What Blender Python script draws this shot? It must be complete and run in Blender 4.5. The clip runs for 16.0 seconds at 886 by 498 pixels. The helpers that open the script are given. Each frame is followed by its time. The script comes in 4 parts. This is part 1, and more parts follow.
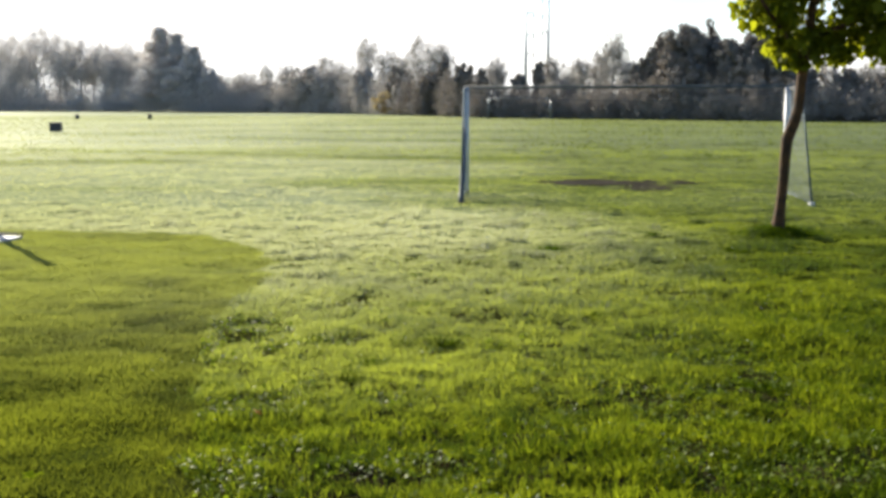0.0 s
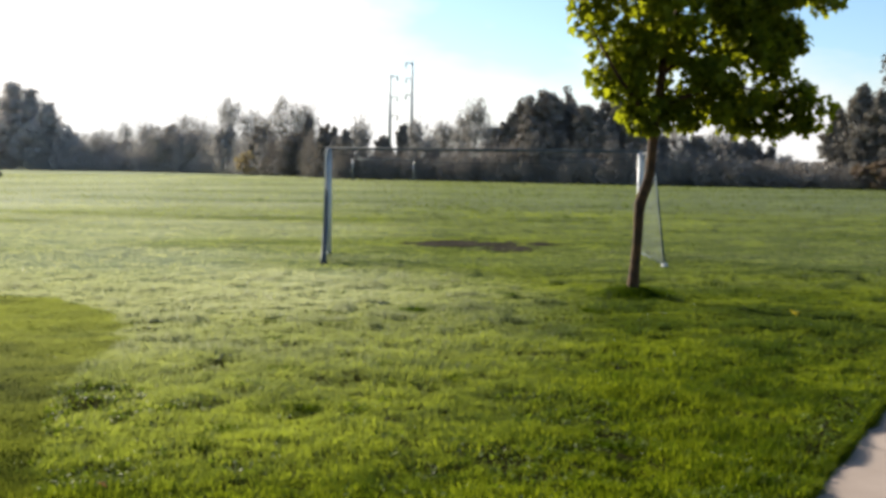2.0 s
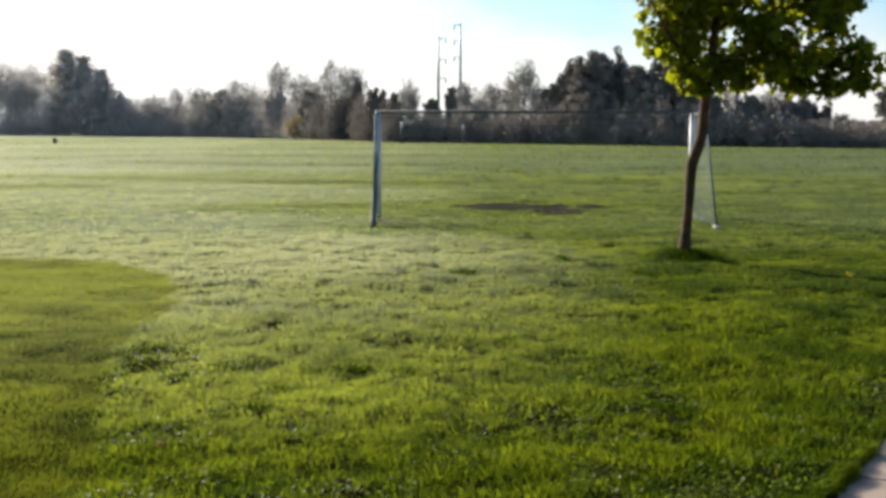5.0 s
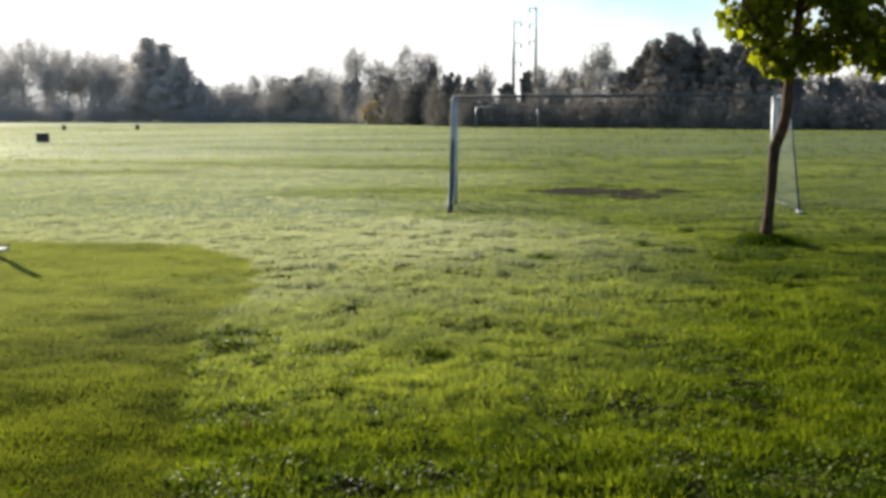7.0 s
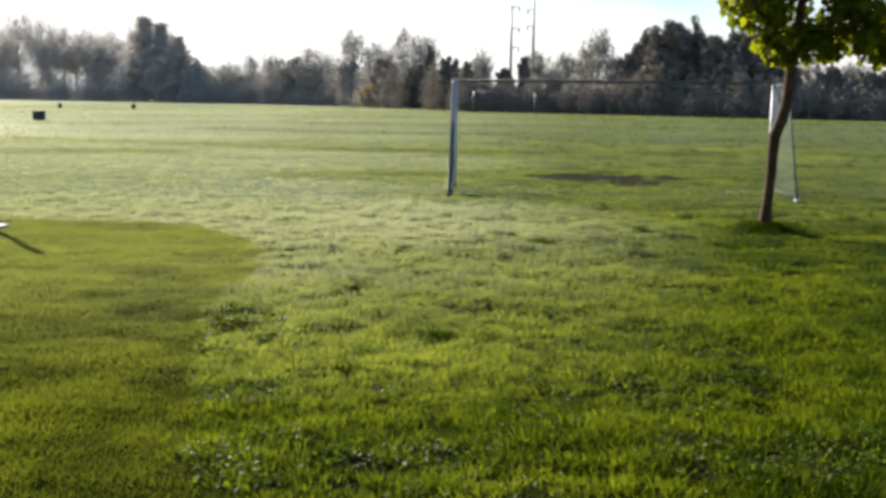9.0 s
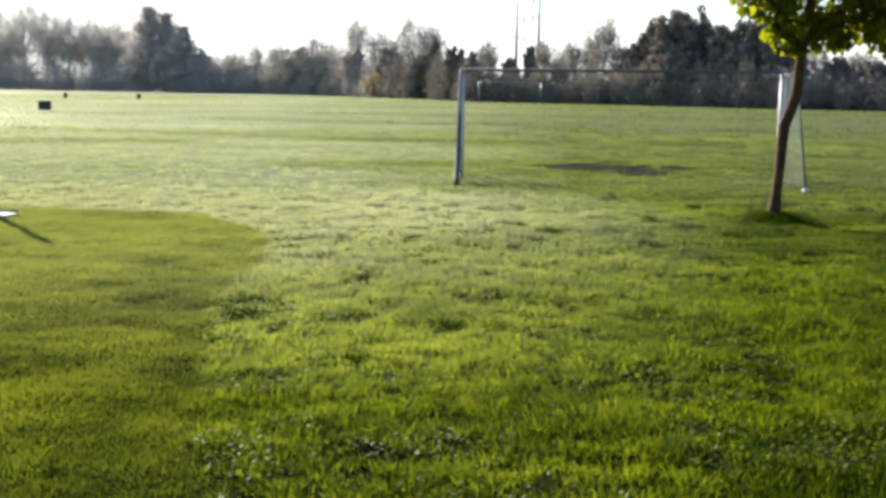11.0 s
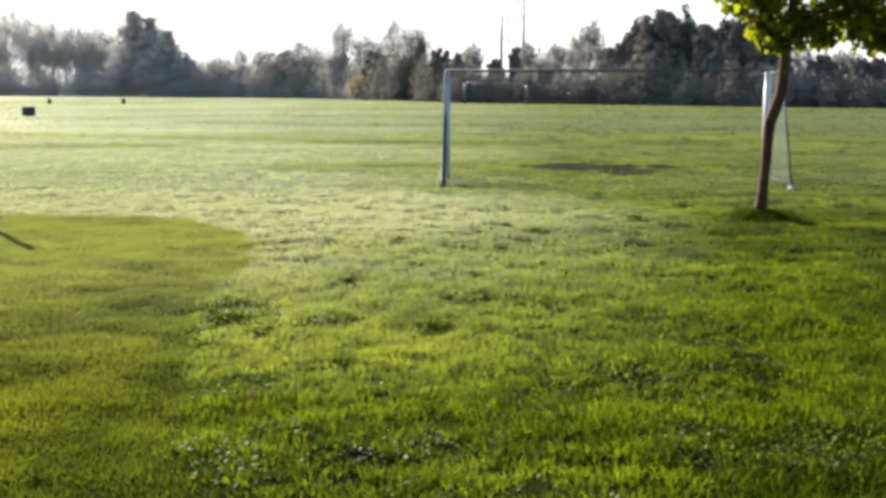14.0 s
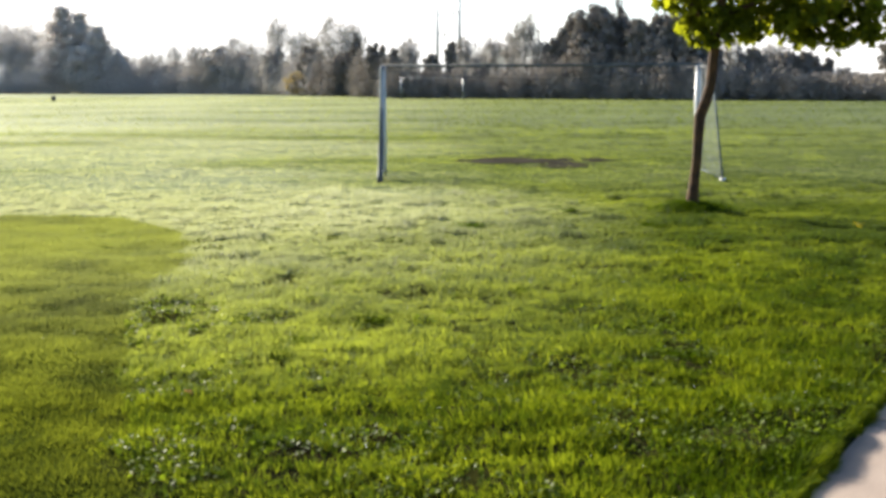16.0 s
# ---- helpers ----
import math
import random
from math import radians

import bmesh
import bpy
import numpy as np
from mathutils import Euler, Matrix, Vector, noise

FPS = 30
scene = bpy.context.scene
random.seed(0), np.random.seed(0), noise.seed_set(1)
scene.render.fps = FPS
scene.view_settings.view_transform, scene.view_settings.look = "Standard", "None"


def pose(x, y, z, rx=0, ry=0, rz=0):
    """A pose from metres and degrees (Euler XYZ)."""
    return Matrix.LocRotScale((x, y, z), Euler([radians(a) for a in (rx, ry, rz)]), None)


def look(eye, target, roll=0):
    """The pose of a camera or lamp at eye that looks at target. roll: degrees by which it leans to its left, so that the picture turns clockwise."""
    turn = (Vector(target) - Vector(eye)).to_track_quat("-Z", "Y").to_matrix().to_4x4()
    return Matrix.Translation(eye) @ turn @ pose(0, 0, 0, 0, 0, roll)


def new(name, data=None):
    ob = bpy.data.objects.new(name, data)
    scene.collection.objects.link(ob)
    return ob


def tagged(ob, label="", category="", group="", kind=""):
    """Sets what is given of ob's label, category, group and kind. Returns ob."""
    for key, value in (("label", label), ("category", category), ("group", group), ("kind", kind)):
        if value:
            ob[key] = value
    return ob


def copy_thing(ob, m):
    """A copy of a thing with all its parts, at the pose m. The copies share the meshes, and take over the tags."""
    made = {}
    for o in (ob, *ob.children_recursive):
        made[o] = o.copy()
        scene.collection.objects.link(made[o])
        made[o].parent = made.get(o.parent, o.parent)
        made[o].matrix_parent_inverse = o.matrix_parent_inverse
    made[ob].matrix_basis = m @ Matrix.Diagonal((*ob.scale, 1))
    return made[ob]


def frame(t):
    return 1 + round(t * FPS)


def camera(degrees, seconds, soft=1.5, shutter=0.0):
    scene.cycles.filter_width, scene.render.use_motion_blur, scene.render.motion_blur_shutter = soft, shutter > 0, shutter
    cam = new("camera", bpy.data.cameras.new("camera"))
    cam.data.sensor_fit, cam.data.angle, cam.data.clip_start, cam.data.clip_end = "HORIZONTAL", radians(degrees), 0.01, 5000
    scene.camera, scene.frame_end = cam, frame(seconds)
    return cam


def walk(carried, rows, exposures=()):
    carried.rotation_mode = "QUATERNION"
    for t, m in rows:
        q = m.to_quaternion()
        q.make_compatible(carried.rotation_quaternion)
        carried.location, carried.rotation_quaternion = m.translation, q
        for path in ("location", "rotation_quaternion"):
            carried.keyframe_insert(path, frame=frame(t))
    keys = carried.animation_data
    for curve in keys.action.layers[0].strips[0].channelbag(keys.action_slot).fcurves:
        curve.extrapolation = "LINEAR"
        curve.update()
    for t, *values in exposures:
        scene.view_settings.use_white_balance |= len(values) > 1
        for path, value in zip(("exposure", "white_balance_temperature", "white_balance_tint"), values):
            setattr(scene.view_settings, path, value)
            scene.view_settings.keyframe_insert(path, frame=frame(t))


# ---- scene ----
cam = camera(45.0, 16.0, soft=3.6)
PATH = [
    (0, (0.79, -0.77, 1.723), (0.657, 1.207, 1.449), -0.1),
    (0.5, (0.794, -0.778, 1.73), (0.705, 1.204, 1.477), 0.1),
    (1, (0.808, -0.765, 1.725), (0.789, 1.223, 1.505), 0.3),
    (1.5, (0.822, -0.757, 1.729), (0.873, 1.234, 1.54), 0.5),
    (2, (0.826, -0.721, 1.724), (0.945, 1.269, 1.564), 0.6),
    (2.5, (0.838, -0.75, 1.73), (0.996, 1.239, 1.591), 0.8),
    (3, (0.854, -0.754, 1.737), (1.017, 1.235, 1.604), 0.6),
    (3.5, (0.859, -0.764, 1.74), (0.999, 1.225, 1.594), 0.6),
    (4, (0.849, -0.758, 1.731), (0.954, 1.232, 1.556), 0.3),
    (4.5, (0.833, -0.734, 1.723), (0.902, 1.254, 1.517), 0.2),
    (7, (0.786, -0.752, 1.724), (0.674, 1.228, 1.467), -0.3),
    (7.5, (0.776, -0.734, 1.716), (0.657, 1.247, 1.469), -0.1),
    (8, (0.754, -0.767, 1.719), (0.641, 1.214, 1.467), 0.2),
    (8.5, (0.734, -0.797, 1.714), (0.628, 1.182, 1.445), 0.4),
    (9, (0.715, -0.82, 1.713), (0.614, 1.157, 1.427), 0.6),
    (11.5, (0.676, -0.788, 1.691), (0.561, 1.185, 1.385), 0.6),
    (12, (0.677, -0.789, 1.687), (0.555, 1.183, 1.377), 0.5),
    (12.5, (0.678, -0.77, 1.695), (0.551, 1.201, 1.382), 0.1),
    (13, (0.68, -0.738, 1.686), (0.55, 1.233, 1.373), -0.1),
    (13.5, (0.683, -0.734, 1.686), (0.562, 1.239, 1.377), -0.2),
    (14, (0.682, -0.753, 1.695), (0.595, 1.222, 1.394), 0.0),
    (14.5, (0.684, -0.735, 1.695), (0.646, 1.244, 1.407), 0.2),
    (15, (0.683, -0.774, 1.701), (0.689, 1.207, 1.425), 0.4),
    (15.5, (0.68, -0.784, 1.703), (0.707, 1.195, 1.417), 0.3),
    (16, (0.701, -0.794, 1.693), (0.728, 1.182, 1.383), -0.3),
]
walk(cam, [(t, look(eye, target, roll)) for t, eye, target, roll in PATH], [(0, 1.54), (0.5, 1.37), (1.0, 1.22), (1.5, 1.23), (2.5, 1.17), (3.5, 1.13), (4.5, 1.13), (7.0, 1.17), (9.0, 1.17), (11.5, 1.52), (13.0, 1.58), (14.0, 1.56), (15.0, 1.42), (15.5, 1.30), (16.0, 1.71)])

# ---------------------------------------------------------------- light
SUN_DIR = Vector((-0.600, 0.800, math.tan(radians(24.5)))).normalized()
sun_data = bpy.data.lights.new("sun", "SUN")
sun_data.energy, sun_data.angle, sun_data.color = 5.0, radians(0.55), (1.0, 0.93, 0.80)
sun = new("sun", sun_data)
sun.matrix_world = look(SUN_DIR * 60, (0, 0, 0))

world = bpy.data.worlds.new("sky")
scene.world = world
world.use_nodes = True
wn, wl = world.node_tree.nodes, world.node_tree.links
wn.clear()


def wnode(kind, **values):
    node = wn.new(kind)
    for key, value in values.items():
        node.inputs[key].default_value = value
    return node


sky = wn.new("ShaderNodeTexSky")
sky.sky_type, sky.sun_disc = "NISHITA", False
sky.sun_elevation = radians(24.5)
sky.sun_rotation = math.atan2(SUN_DIR.x, SUN_DIR.y)
sky.air_density, sky.dust_density, sky.ozone_density = 1.0, 0.6, 3.0
tc = wn.new("ShaderNodeTexCoord")
# a bank of thin morning cloud, thicker towards the horizon and towards the sun
stretch = wn.new("ShaderNodeMapping")
stretch.inputs["Scale"].default_value = (1.0, 1.0, 2.6)
cloud = wnode("ShaderNodeTexNoise", Scale=4.5, Detail=5.0, Roughness=0.55)
sep = wn.new("ShaderNodeSeparateXYZ")
low = wn.new("ShaderNodeMapRange")
for key, value in zip(("From Min", "From Max", "To Min", "To Max"), (0.03, 0.13, 0.36, -0.10)):
    low.inputs[key].default_value = value
toward = wn.new("ShaderNodeVectorMath")
toward.operation = "DOT_PRODUCT"
toward.inputs[1].default_value = SUN_DIR
glow = wn.new("ShaderNodeMapRange")
for key, value in zip(("From Min", "From Max", "To Min", "To Max"), (0.745, 0.86, 0.0, 0.75)):
    glow.inputs[key].default_value = value
add_a, add_b = wn.new("ShaderNodeMath"), wn.new("ShaderNodeMath")
cover = wn.new("ShaderNodeMapRange")
for key, value in zip(("From Min", "From Max", "To Min", "To Max"), (0.52, 0.86, 0.0, 1.0)):
    cover.inputs[key].default_value = value
bright = wn.new("ShaderNodeMapRange")
for key, value in zip(("From Min", "From Max", "To Min", "To Max"), (0.45, 1.0, 4.8, 6.4)):
    bright.inputs[key].default_value = value
white = wn.new("ShaderNodeVectorMath")
white.operation = "SCALE"
white.inputs[0].default_value = (1.0, 0.98, 0.95)
veil = wn.new("ShaderNodeMix")
veil.data_type = "RGBA"
back = wnode("ShaderNodeBackground", Strength=0.095)
wout = wn.new("ShaderNodeOutputWorld")
wl.new(tc.outputs["Generated"], stretch.inputs["Vector"])
wl.new(stretch.outputs["Vector"], cloud.inputs["Vector"])
wl.new(tc.outputs["Generated"], sep.inputs[0])
wl.new(sep.outputs["Z"], low.inputs["Value"])
wl.new(tc.outputs["Generated"], toward.inputs[0])
wl.new(toward.outputs["Value"], glow.inputs["Value"])
wl.new(cloud.outputs["Fac"], add_a.inputs[0])
wl.new(low.outputs["Result"], add_a.inputs[1])
wl.new(add_a.outputs[0], add_b.inputs[0])
wl.new(glow.outputs["Result"], add_b.inputs[1])
wl.new(add_b.outputs[0], cover.inputs["Value"])
wl.new(toward.outputs["Value"], bright.inputs["Value"])
wl.new(bright.outputs["Result"], white.inputs["Scale"])
wl.new(cover.outputs["Result"], veil.inputs["Factor"])
clear = wn.new("ShaderNodeVectorMath")
clear.operation = "MULTIPLY"
clear.inputs[1].default_value = (0.68, 0.74, 0.79)
wl.new(sky.outputs["Color"], clear.inputs[0])
wl.new(clear.outputs["Vector"], veil.inputs["A"])
wl.new(white.outputs["Vector"], veil.inputs["B"])
wl.new(veil.outputs["Result"], back.inputs["Color"])
wl.new(back.outputs["Background"], wout.inputs["Surface"])


# ---------------------------------------------------------------- materials
def material(name, dark, light, scale=8.0, rough=0.8, fine=60.0, bump=0.3, bump_dist=0.01, metal=0.0, through_light=0.0,
             tint="", per_object=0.0, per_island=0.0, coat=0.0, spec=0.4, dew_sheen=None, glow=(1.55, 1.5, 0.75)):
    """Two colours mixed by a coarse and a fine noise, or by a stored value of the mesh; relief from the fine one."""
    mat = bpy.data.materials.new(name)
    mat.use_nodes = True
    n, l = mat.node_tree.nodes, mat.node_tree.links
    bsdf = n["Principled BSDF"]
    coords = n.new("ShaderNodeTexCoord")
    big, small = n.new("ShaderNodeTexNoise"), n.new("ShaderNodeTexNoise")
    big.inputs["Scale"].default_value, small.inputs["Scale"].default_value = scale, fine
    big.inputs["Detail"].default_value, small.inputs["Detail"].default_value = 4.0, 3.0
    l.new(coords.outputs["Object"], big.inputs["Vector"])
    l.new(coords.outputs["Object"], small.inputs["Vector"])
    half = n.new("ShaderNodeMath")
    half.operation = "MULTIPLY_ADD"
    half.inputs[1].default_value = 0.45
    l.new(small.outputs["Fac"], half.inputs[0])
    shift = n.new("ShaderNodeMath")
    shift.operation = "MULTIPLY_ADD"
    shift.inputs[1].default_value, shift.inputs[2].default_value = 1.5, -0.47
    l.new(big.outputs["Fac"], shift.inputs[0])
    l.new(shift.outputs[0], half.inputs[2])
    value = half.outputs[0]
    if tint:
        stored = n.new("ShaderNodeAttribute")
        stored.attribute_name = tint
        both = n.new("ShaderNodeMath")
        both.operation = "MULTIPLY_ADD"
        both.inputs[1].default_value = 0.25
        l.new(half.outputs[0], both.inputs[0])
        l.new(stored.outputs["Fac"], both.inputs[2])
        value = both.outputs[0]
    if per_object or per_island:
        source = n.new("ShaderNodeObjectInfo") if per_object else n.new("ShaderNodeNewGeometry")
        vary = n.new("ShaderNodeMath")
        vary.operation = "MULTIPLY_ADD"
        vary.inputs[1].default_value = per_object or per_island
        l.new(source.outputs["Random" if per_object else "Random Per Island"], vary.inputs[0])
        l.new(value, vary.inputs[2])
        value = vary.outputs[0]
    ramp = n.new("ShaderNodeValToRGB")
    ramp.color_ramp.elements[0].color, ramp.color_ramp.elements[1].color = (*dark, 1), (*light, 1)
    ramp.color_ramp.elements[0].position, ramp.color_ramp.elements[1].position = 0.15, 0.95
    l.new(value, ramp.inputs["Fac"])
    colour = ramp.outputs["Color"]
    # stored dew pales the base colour: its sunlit sheen is painted in
    if dew_sheen:
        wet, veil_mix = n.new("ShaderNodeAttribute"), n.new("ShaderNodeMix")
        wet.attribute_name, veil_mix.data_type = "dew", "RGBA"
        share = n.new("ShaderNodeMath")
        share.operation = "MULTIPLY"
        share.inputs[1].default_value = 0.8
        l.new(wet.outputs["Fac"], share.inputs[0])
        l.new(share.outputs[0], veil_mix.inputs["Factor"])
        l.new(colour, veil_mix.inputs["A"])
        veil_mix.inputs["B"].default_value = (*dew_sheen, 1)
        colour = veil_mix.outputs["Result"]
    l.new(colour, bsdf.inputs["Base Color"])
    bsdf.inputs["Roughness"].default_value, bsdf.inputs["Metallic"].default_value = rough, metal
    bsdf.inputs["Specular IOR Level"].default_value = spec
    bsdf.inputs["Coat Weight"].default_value, bsdf.inputs["Coat Roughness"].default_value = coat, 0.38
    if bump:
        relief = n.new("ShaderNodeBump")
        relief.inputs["Strength"].default_value, relief.inputs["Distance"].default_value = bump, bump_dist
        l.new(small.outputs["Fac"], relief.inputs["Height"])
        l.new(relief.outputs["Normal"], bsdf.inputs["Normal"])
    if through_light:
        thin, mix = n.new("ShaderNodeBsdfTranslucent"), n.new("ShaderNodeMixShader")
        warm = n.new("ShaderNodeMix")
        warm.data_type, warm.blend_type = "RGBA", "MULTIPLY"
        warm.inputs["Factor"].default_value, warm.inputs["B"].default_value = 1.0, (*glow, 1)
        l.new(colour, warm.inputs["A"])
        l.new(warm.outputs["Result"], thin.inputs["Color"])
        mix.inputs["Fac"].default_value = through_light
        l.new(bsdf.outputs[0], mix.inputs[1])
        l.new(thin.outputs[0], mix.inputs[2])
        l.new(mix.outputs[0], n["Material Output"].inputs["Surface"])
    return mat


M = {
    "blade": material("grass_blade", (0.027, 0.047, 0.003), (0.198, 0.238, 0.015), 0.6, 0.6, 9.0, 0, tint="tint", through_light=0.5, spec=0.02, dew_sheen=(0.315, 0.332, 0.290)),
    "mown_blade": material("mown_grass_blade", (0.033, 0.044, 0.006), (0.17, 0.196, 0.024), 0.6, 0.65, 9.0, 0, tint="tint", through_light=0.4, spec=0.02, dew_sheen=(0.315, 0.332, 0.290)),
    "weed": material("weed_leaf", (0.020, 0.041, 0.003), (0.091, 0.128, 0.011), 3.0, 0.5, 30.0, 0, per_island=0.5, through_light=0.5, spec=0.08),
    "bark": material("bark", (0.011, 0.006, 0.002), (0.118, 0.052, 0.012), 9.0, 0.9, 55.0, 0.8, 0.014),
    "leaf": material("tree_leaf", (0.009, 0.018, 0.0016), (0.176, 0.194, 0.012), 2.0, 0.45, 20.0, 0, per_island=0.6, through_light=0.65, spec=0.12),
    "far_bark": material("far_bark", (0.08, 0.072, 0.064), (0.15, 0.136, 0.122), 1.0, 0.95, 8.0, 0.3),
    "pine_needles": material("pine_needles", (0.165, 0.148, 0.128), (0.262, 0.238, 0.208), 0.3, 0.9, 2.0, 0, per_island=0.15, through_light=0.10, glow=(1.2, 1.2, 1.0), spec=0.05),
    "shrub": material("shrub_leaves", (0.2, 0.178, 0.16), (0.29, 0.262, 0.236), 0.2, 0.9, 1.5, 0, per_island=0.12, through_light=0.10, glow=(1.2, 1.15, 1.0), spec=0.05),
    # paled by stages towards the sun: distance haze put into the base colour
    "mid_leaves": material("hazed_brown_leaves", (0.4, 0.37, 0.348), (0.5, 0.465, 0.44), 0.2, 0.9, 1.5, 0, per_island=0.12, through_light=0.12, glow=(1.15, 1.12, 1.0), spec=0.03),
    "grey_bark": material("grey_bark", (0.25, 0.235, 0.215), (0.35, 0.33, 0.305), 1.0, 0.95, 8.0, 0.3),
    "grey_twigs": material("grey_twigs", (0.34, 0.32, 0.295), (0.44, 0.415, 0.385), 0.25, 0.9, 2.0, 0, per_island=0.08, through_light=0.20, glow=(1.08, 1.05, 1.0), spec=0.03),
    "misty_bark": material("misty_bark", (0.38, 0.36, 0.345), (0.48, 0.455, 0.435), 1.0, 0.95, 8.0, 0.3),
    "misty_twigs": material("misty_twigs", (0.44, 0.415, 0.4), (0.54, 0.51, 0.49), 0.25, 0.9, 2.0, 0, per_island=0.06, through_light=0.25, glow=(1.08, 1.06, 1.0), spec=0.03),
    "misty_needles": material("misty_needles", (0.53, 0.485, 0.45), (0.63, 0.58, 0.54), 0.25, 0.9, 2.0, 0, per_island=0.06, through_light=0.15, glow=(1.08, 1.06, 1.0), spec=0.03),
    "rust": material("rusty_leaves", (0.36, 0.29, 0.22), (0.48, 0.4, 0.31), 0.4, 0.85, 2.0, 0, per_island=0.3, through_light=0.25),
    "russet": material("russet_leaves", (0.1, 0.072, 0.058), (0.165, 0.118, 0.094), 0.4, 0.85, 2.0, 0, per_island=0.3, through_light=0.2),
    "white_paint": material("white_paint", (0.42, 0.43, 0.44), (0.62, 0.63, 0.63), 3.0, 0.45, 40.0, 0.1, 0.002),
    "grey_paint": material("weathered_grey_paint", (0.035, 0.037, 0.04), (0.085, 0.088, 0.092), 1.5, 0.85, 40.0, 0.1, 0.002),
    "stay_paint": material("dull_teal_paint", (0.035, 0.055, 0.062), (0.08, 0.11, 0.118), 1.5, 0.9, 40.0, 0.1, 0.002),
    "dark_net": material("dark_net_cord", (0.05, 0.055, 0.055), (0.12, 0.125, 0.12), 2.0, 0.8, 40.0, 0),
    "gathered_net": material("gathered_net", (0.045, 0.053, 0.064), (0.11, 0.124, 0.14), 6.0, 0.8, 60.0, 0.6, 0.01),
    "net": material("net_cord", (0.045, 0.062, 0.070), (0.10, 0.125, 0.135), 2.0, 0.7, 40.0, 0),
    "galvanised": material("galvanised_steel", (0.20, 0.21, 0.22), (0.40, 0.41, 0.42), 2.0, 0.5, 30.0, 0.1, 0.002, metal=0.6),
    "dark_plastic": material("dark_plastic", (0.018, 0.022, 0.027), (0.05, 0.055, 0.06), 3.0, 0.55, 30.0, 0.1),
    "concrete": material("concrete", (0.209, 0.156, 0.122), (0.327, 0.255, 0.204), 2.2, 0.85, 70.0, 0.35, 0.004, per_object=0.1),
    "pale_concrete": material("pale_concrete", (0.243, 0.243, 0.258), (0.395, 0.395, 0.410), 3.0, 0.7, 50.0, 0.3, 0.004),
    "rubber": material("black_rubber", (0.012, 0.012, 0.012), (0.035, 0.035, 0.035), 6.0, 0.7, 60.0, 0.2),
    "soil": material("soil", (0.030, 0.022, 0.016), (0.10, 0.075, 0.055), 6.0, 0.95, 60.0, 0.8, 0.02),
    "yellow_leaf": material("yellow_leaf", (0.5, 0.36, 0.01), (0.66, 0.5, 0.02), 9.0, 0.5, 60.0, 0.1, through_light=0.3),
    "red_leaf": material("red_leaf", (0.42, 0.1, 0.02), (0.6, 0.19, 0.04), 9.0, 0.5, 60.0, 0.1, through_light=0.3),
    "lime": material("lime_leaf", (0.167, 0.228, 0.008), (0.243, 0.304, 0.011), 20.0, 0.6, 60.0, 0, through_light=0.5, spec=0.0),
    "glint": material("pale_glint", (0.55, 0.57, 0.52), (0.82, 0.83, 0.78), 9.0, 0.35, 60.0, 0),
}


def add_dew(mat, amount, stored_name="", rough=0.5):
    """Lays a film of dew beads over a material: gloss that lies level with the ground and grows at a grazing view."""
    n, l = mat.node_tree.nodes, mat.node_tree.links
    out = n["Material Output"]
    under = out.inputs["Surface"].links[0].from_socket
    coords, ripple = n.new("ShaderNodeTexCoord"), n.new("ShaderNodeTexNoise")
    ripple.inputs["Scale"].default_value, ripple.inputs["Detail"].default_value = 5.0, 4.0
    l.new(coords.outputs["Object"], ripple.inputs["Vector"])
    lift = n.new("ShaderNodeVectorMath")
    lift.operation = "MULTIPLY_ADD"
    lift.inputs[1].default_value, lift.inputs[2].default_value = (0.6, 0.6, 0.0), (-0.3, -0.3, 1.0)
    l.new(ripple.outputs["Color"], lift.inputs[0])
    level = n.new("ShaderNodeVectorMath")
    level.operation = "NORMALIZE"
    l.new(lift.outputs[0], level.inputs[0])
    edge = n.new("ShaderNodeFresnel")
    edge.inputs["IOR"].default_value = 1.33
    l.new(level.outputs[0], edge.inputs["Normal"])
    share = n.new("ShaderNodeMath")
    share.operation = "MULTIPLY"
    share.inputs[1].default_value = amount
    l.new(edge.outputs[0], share.inputs[0])
    fac = share.outputs[0]
    if stored_name:
        stored, both = n.new("ShaderNodeAttribute"), n.new("ShaderNodeMath")
        stored.attribute_name, both.operation = stored_name, "MULTIPLY"
        l.new(stored.outputs["Fac"], both.inputs[0])
        l.new(fac, both.inputs[1])
        fac = both.outputs[0]
    gloss, mix = n.new("ShaderNodeBsdfGlossy"), n.new("ShaderNodeMixShader")
    gloss.inputs["Color"].default_value, gloss.inputs["Roughness"].default_value = (0.95, 0.95, 0.80, 1), rough
    l.new(level.outputs[0], gloss.inputs["Normal"])
    l.new(fac, mix.inputs["Fac"])
    l.new(under, mix.inputs[1])
    l.new(gloss.outputs[0], mix.inputs[2])
    l.new(mix.outputs[0], out.inputs["Surface"])


add_dew(M["blade"], 0.12, "dew", 0.65)


# ---------------------------------------------------------------- building helpers
def part(name, bm, mat, parent=None, label=""):
    mesh = bpy.data.meshes.new(name)
    bm.to_mesh(mesh)
    bm.free()
    mesh.materials.append(M[mat])
    ob = new(name, mesh)
    if parent is not None:
        ob.parent = parent
    return tagged(ob, label)


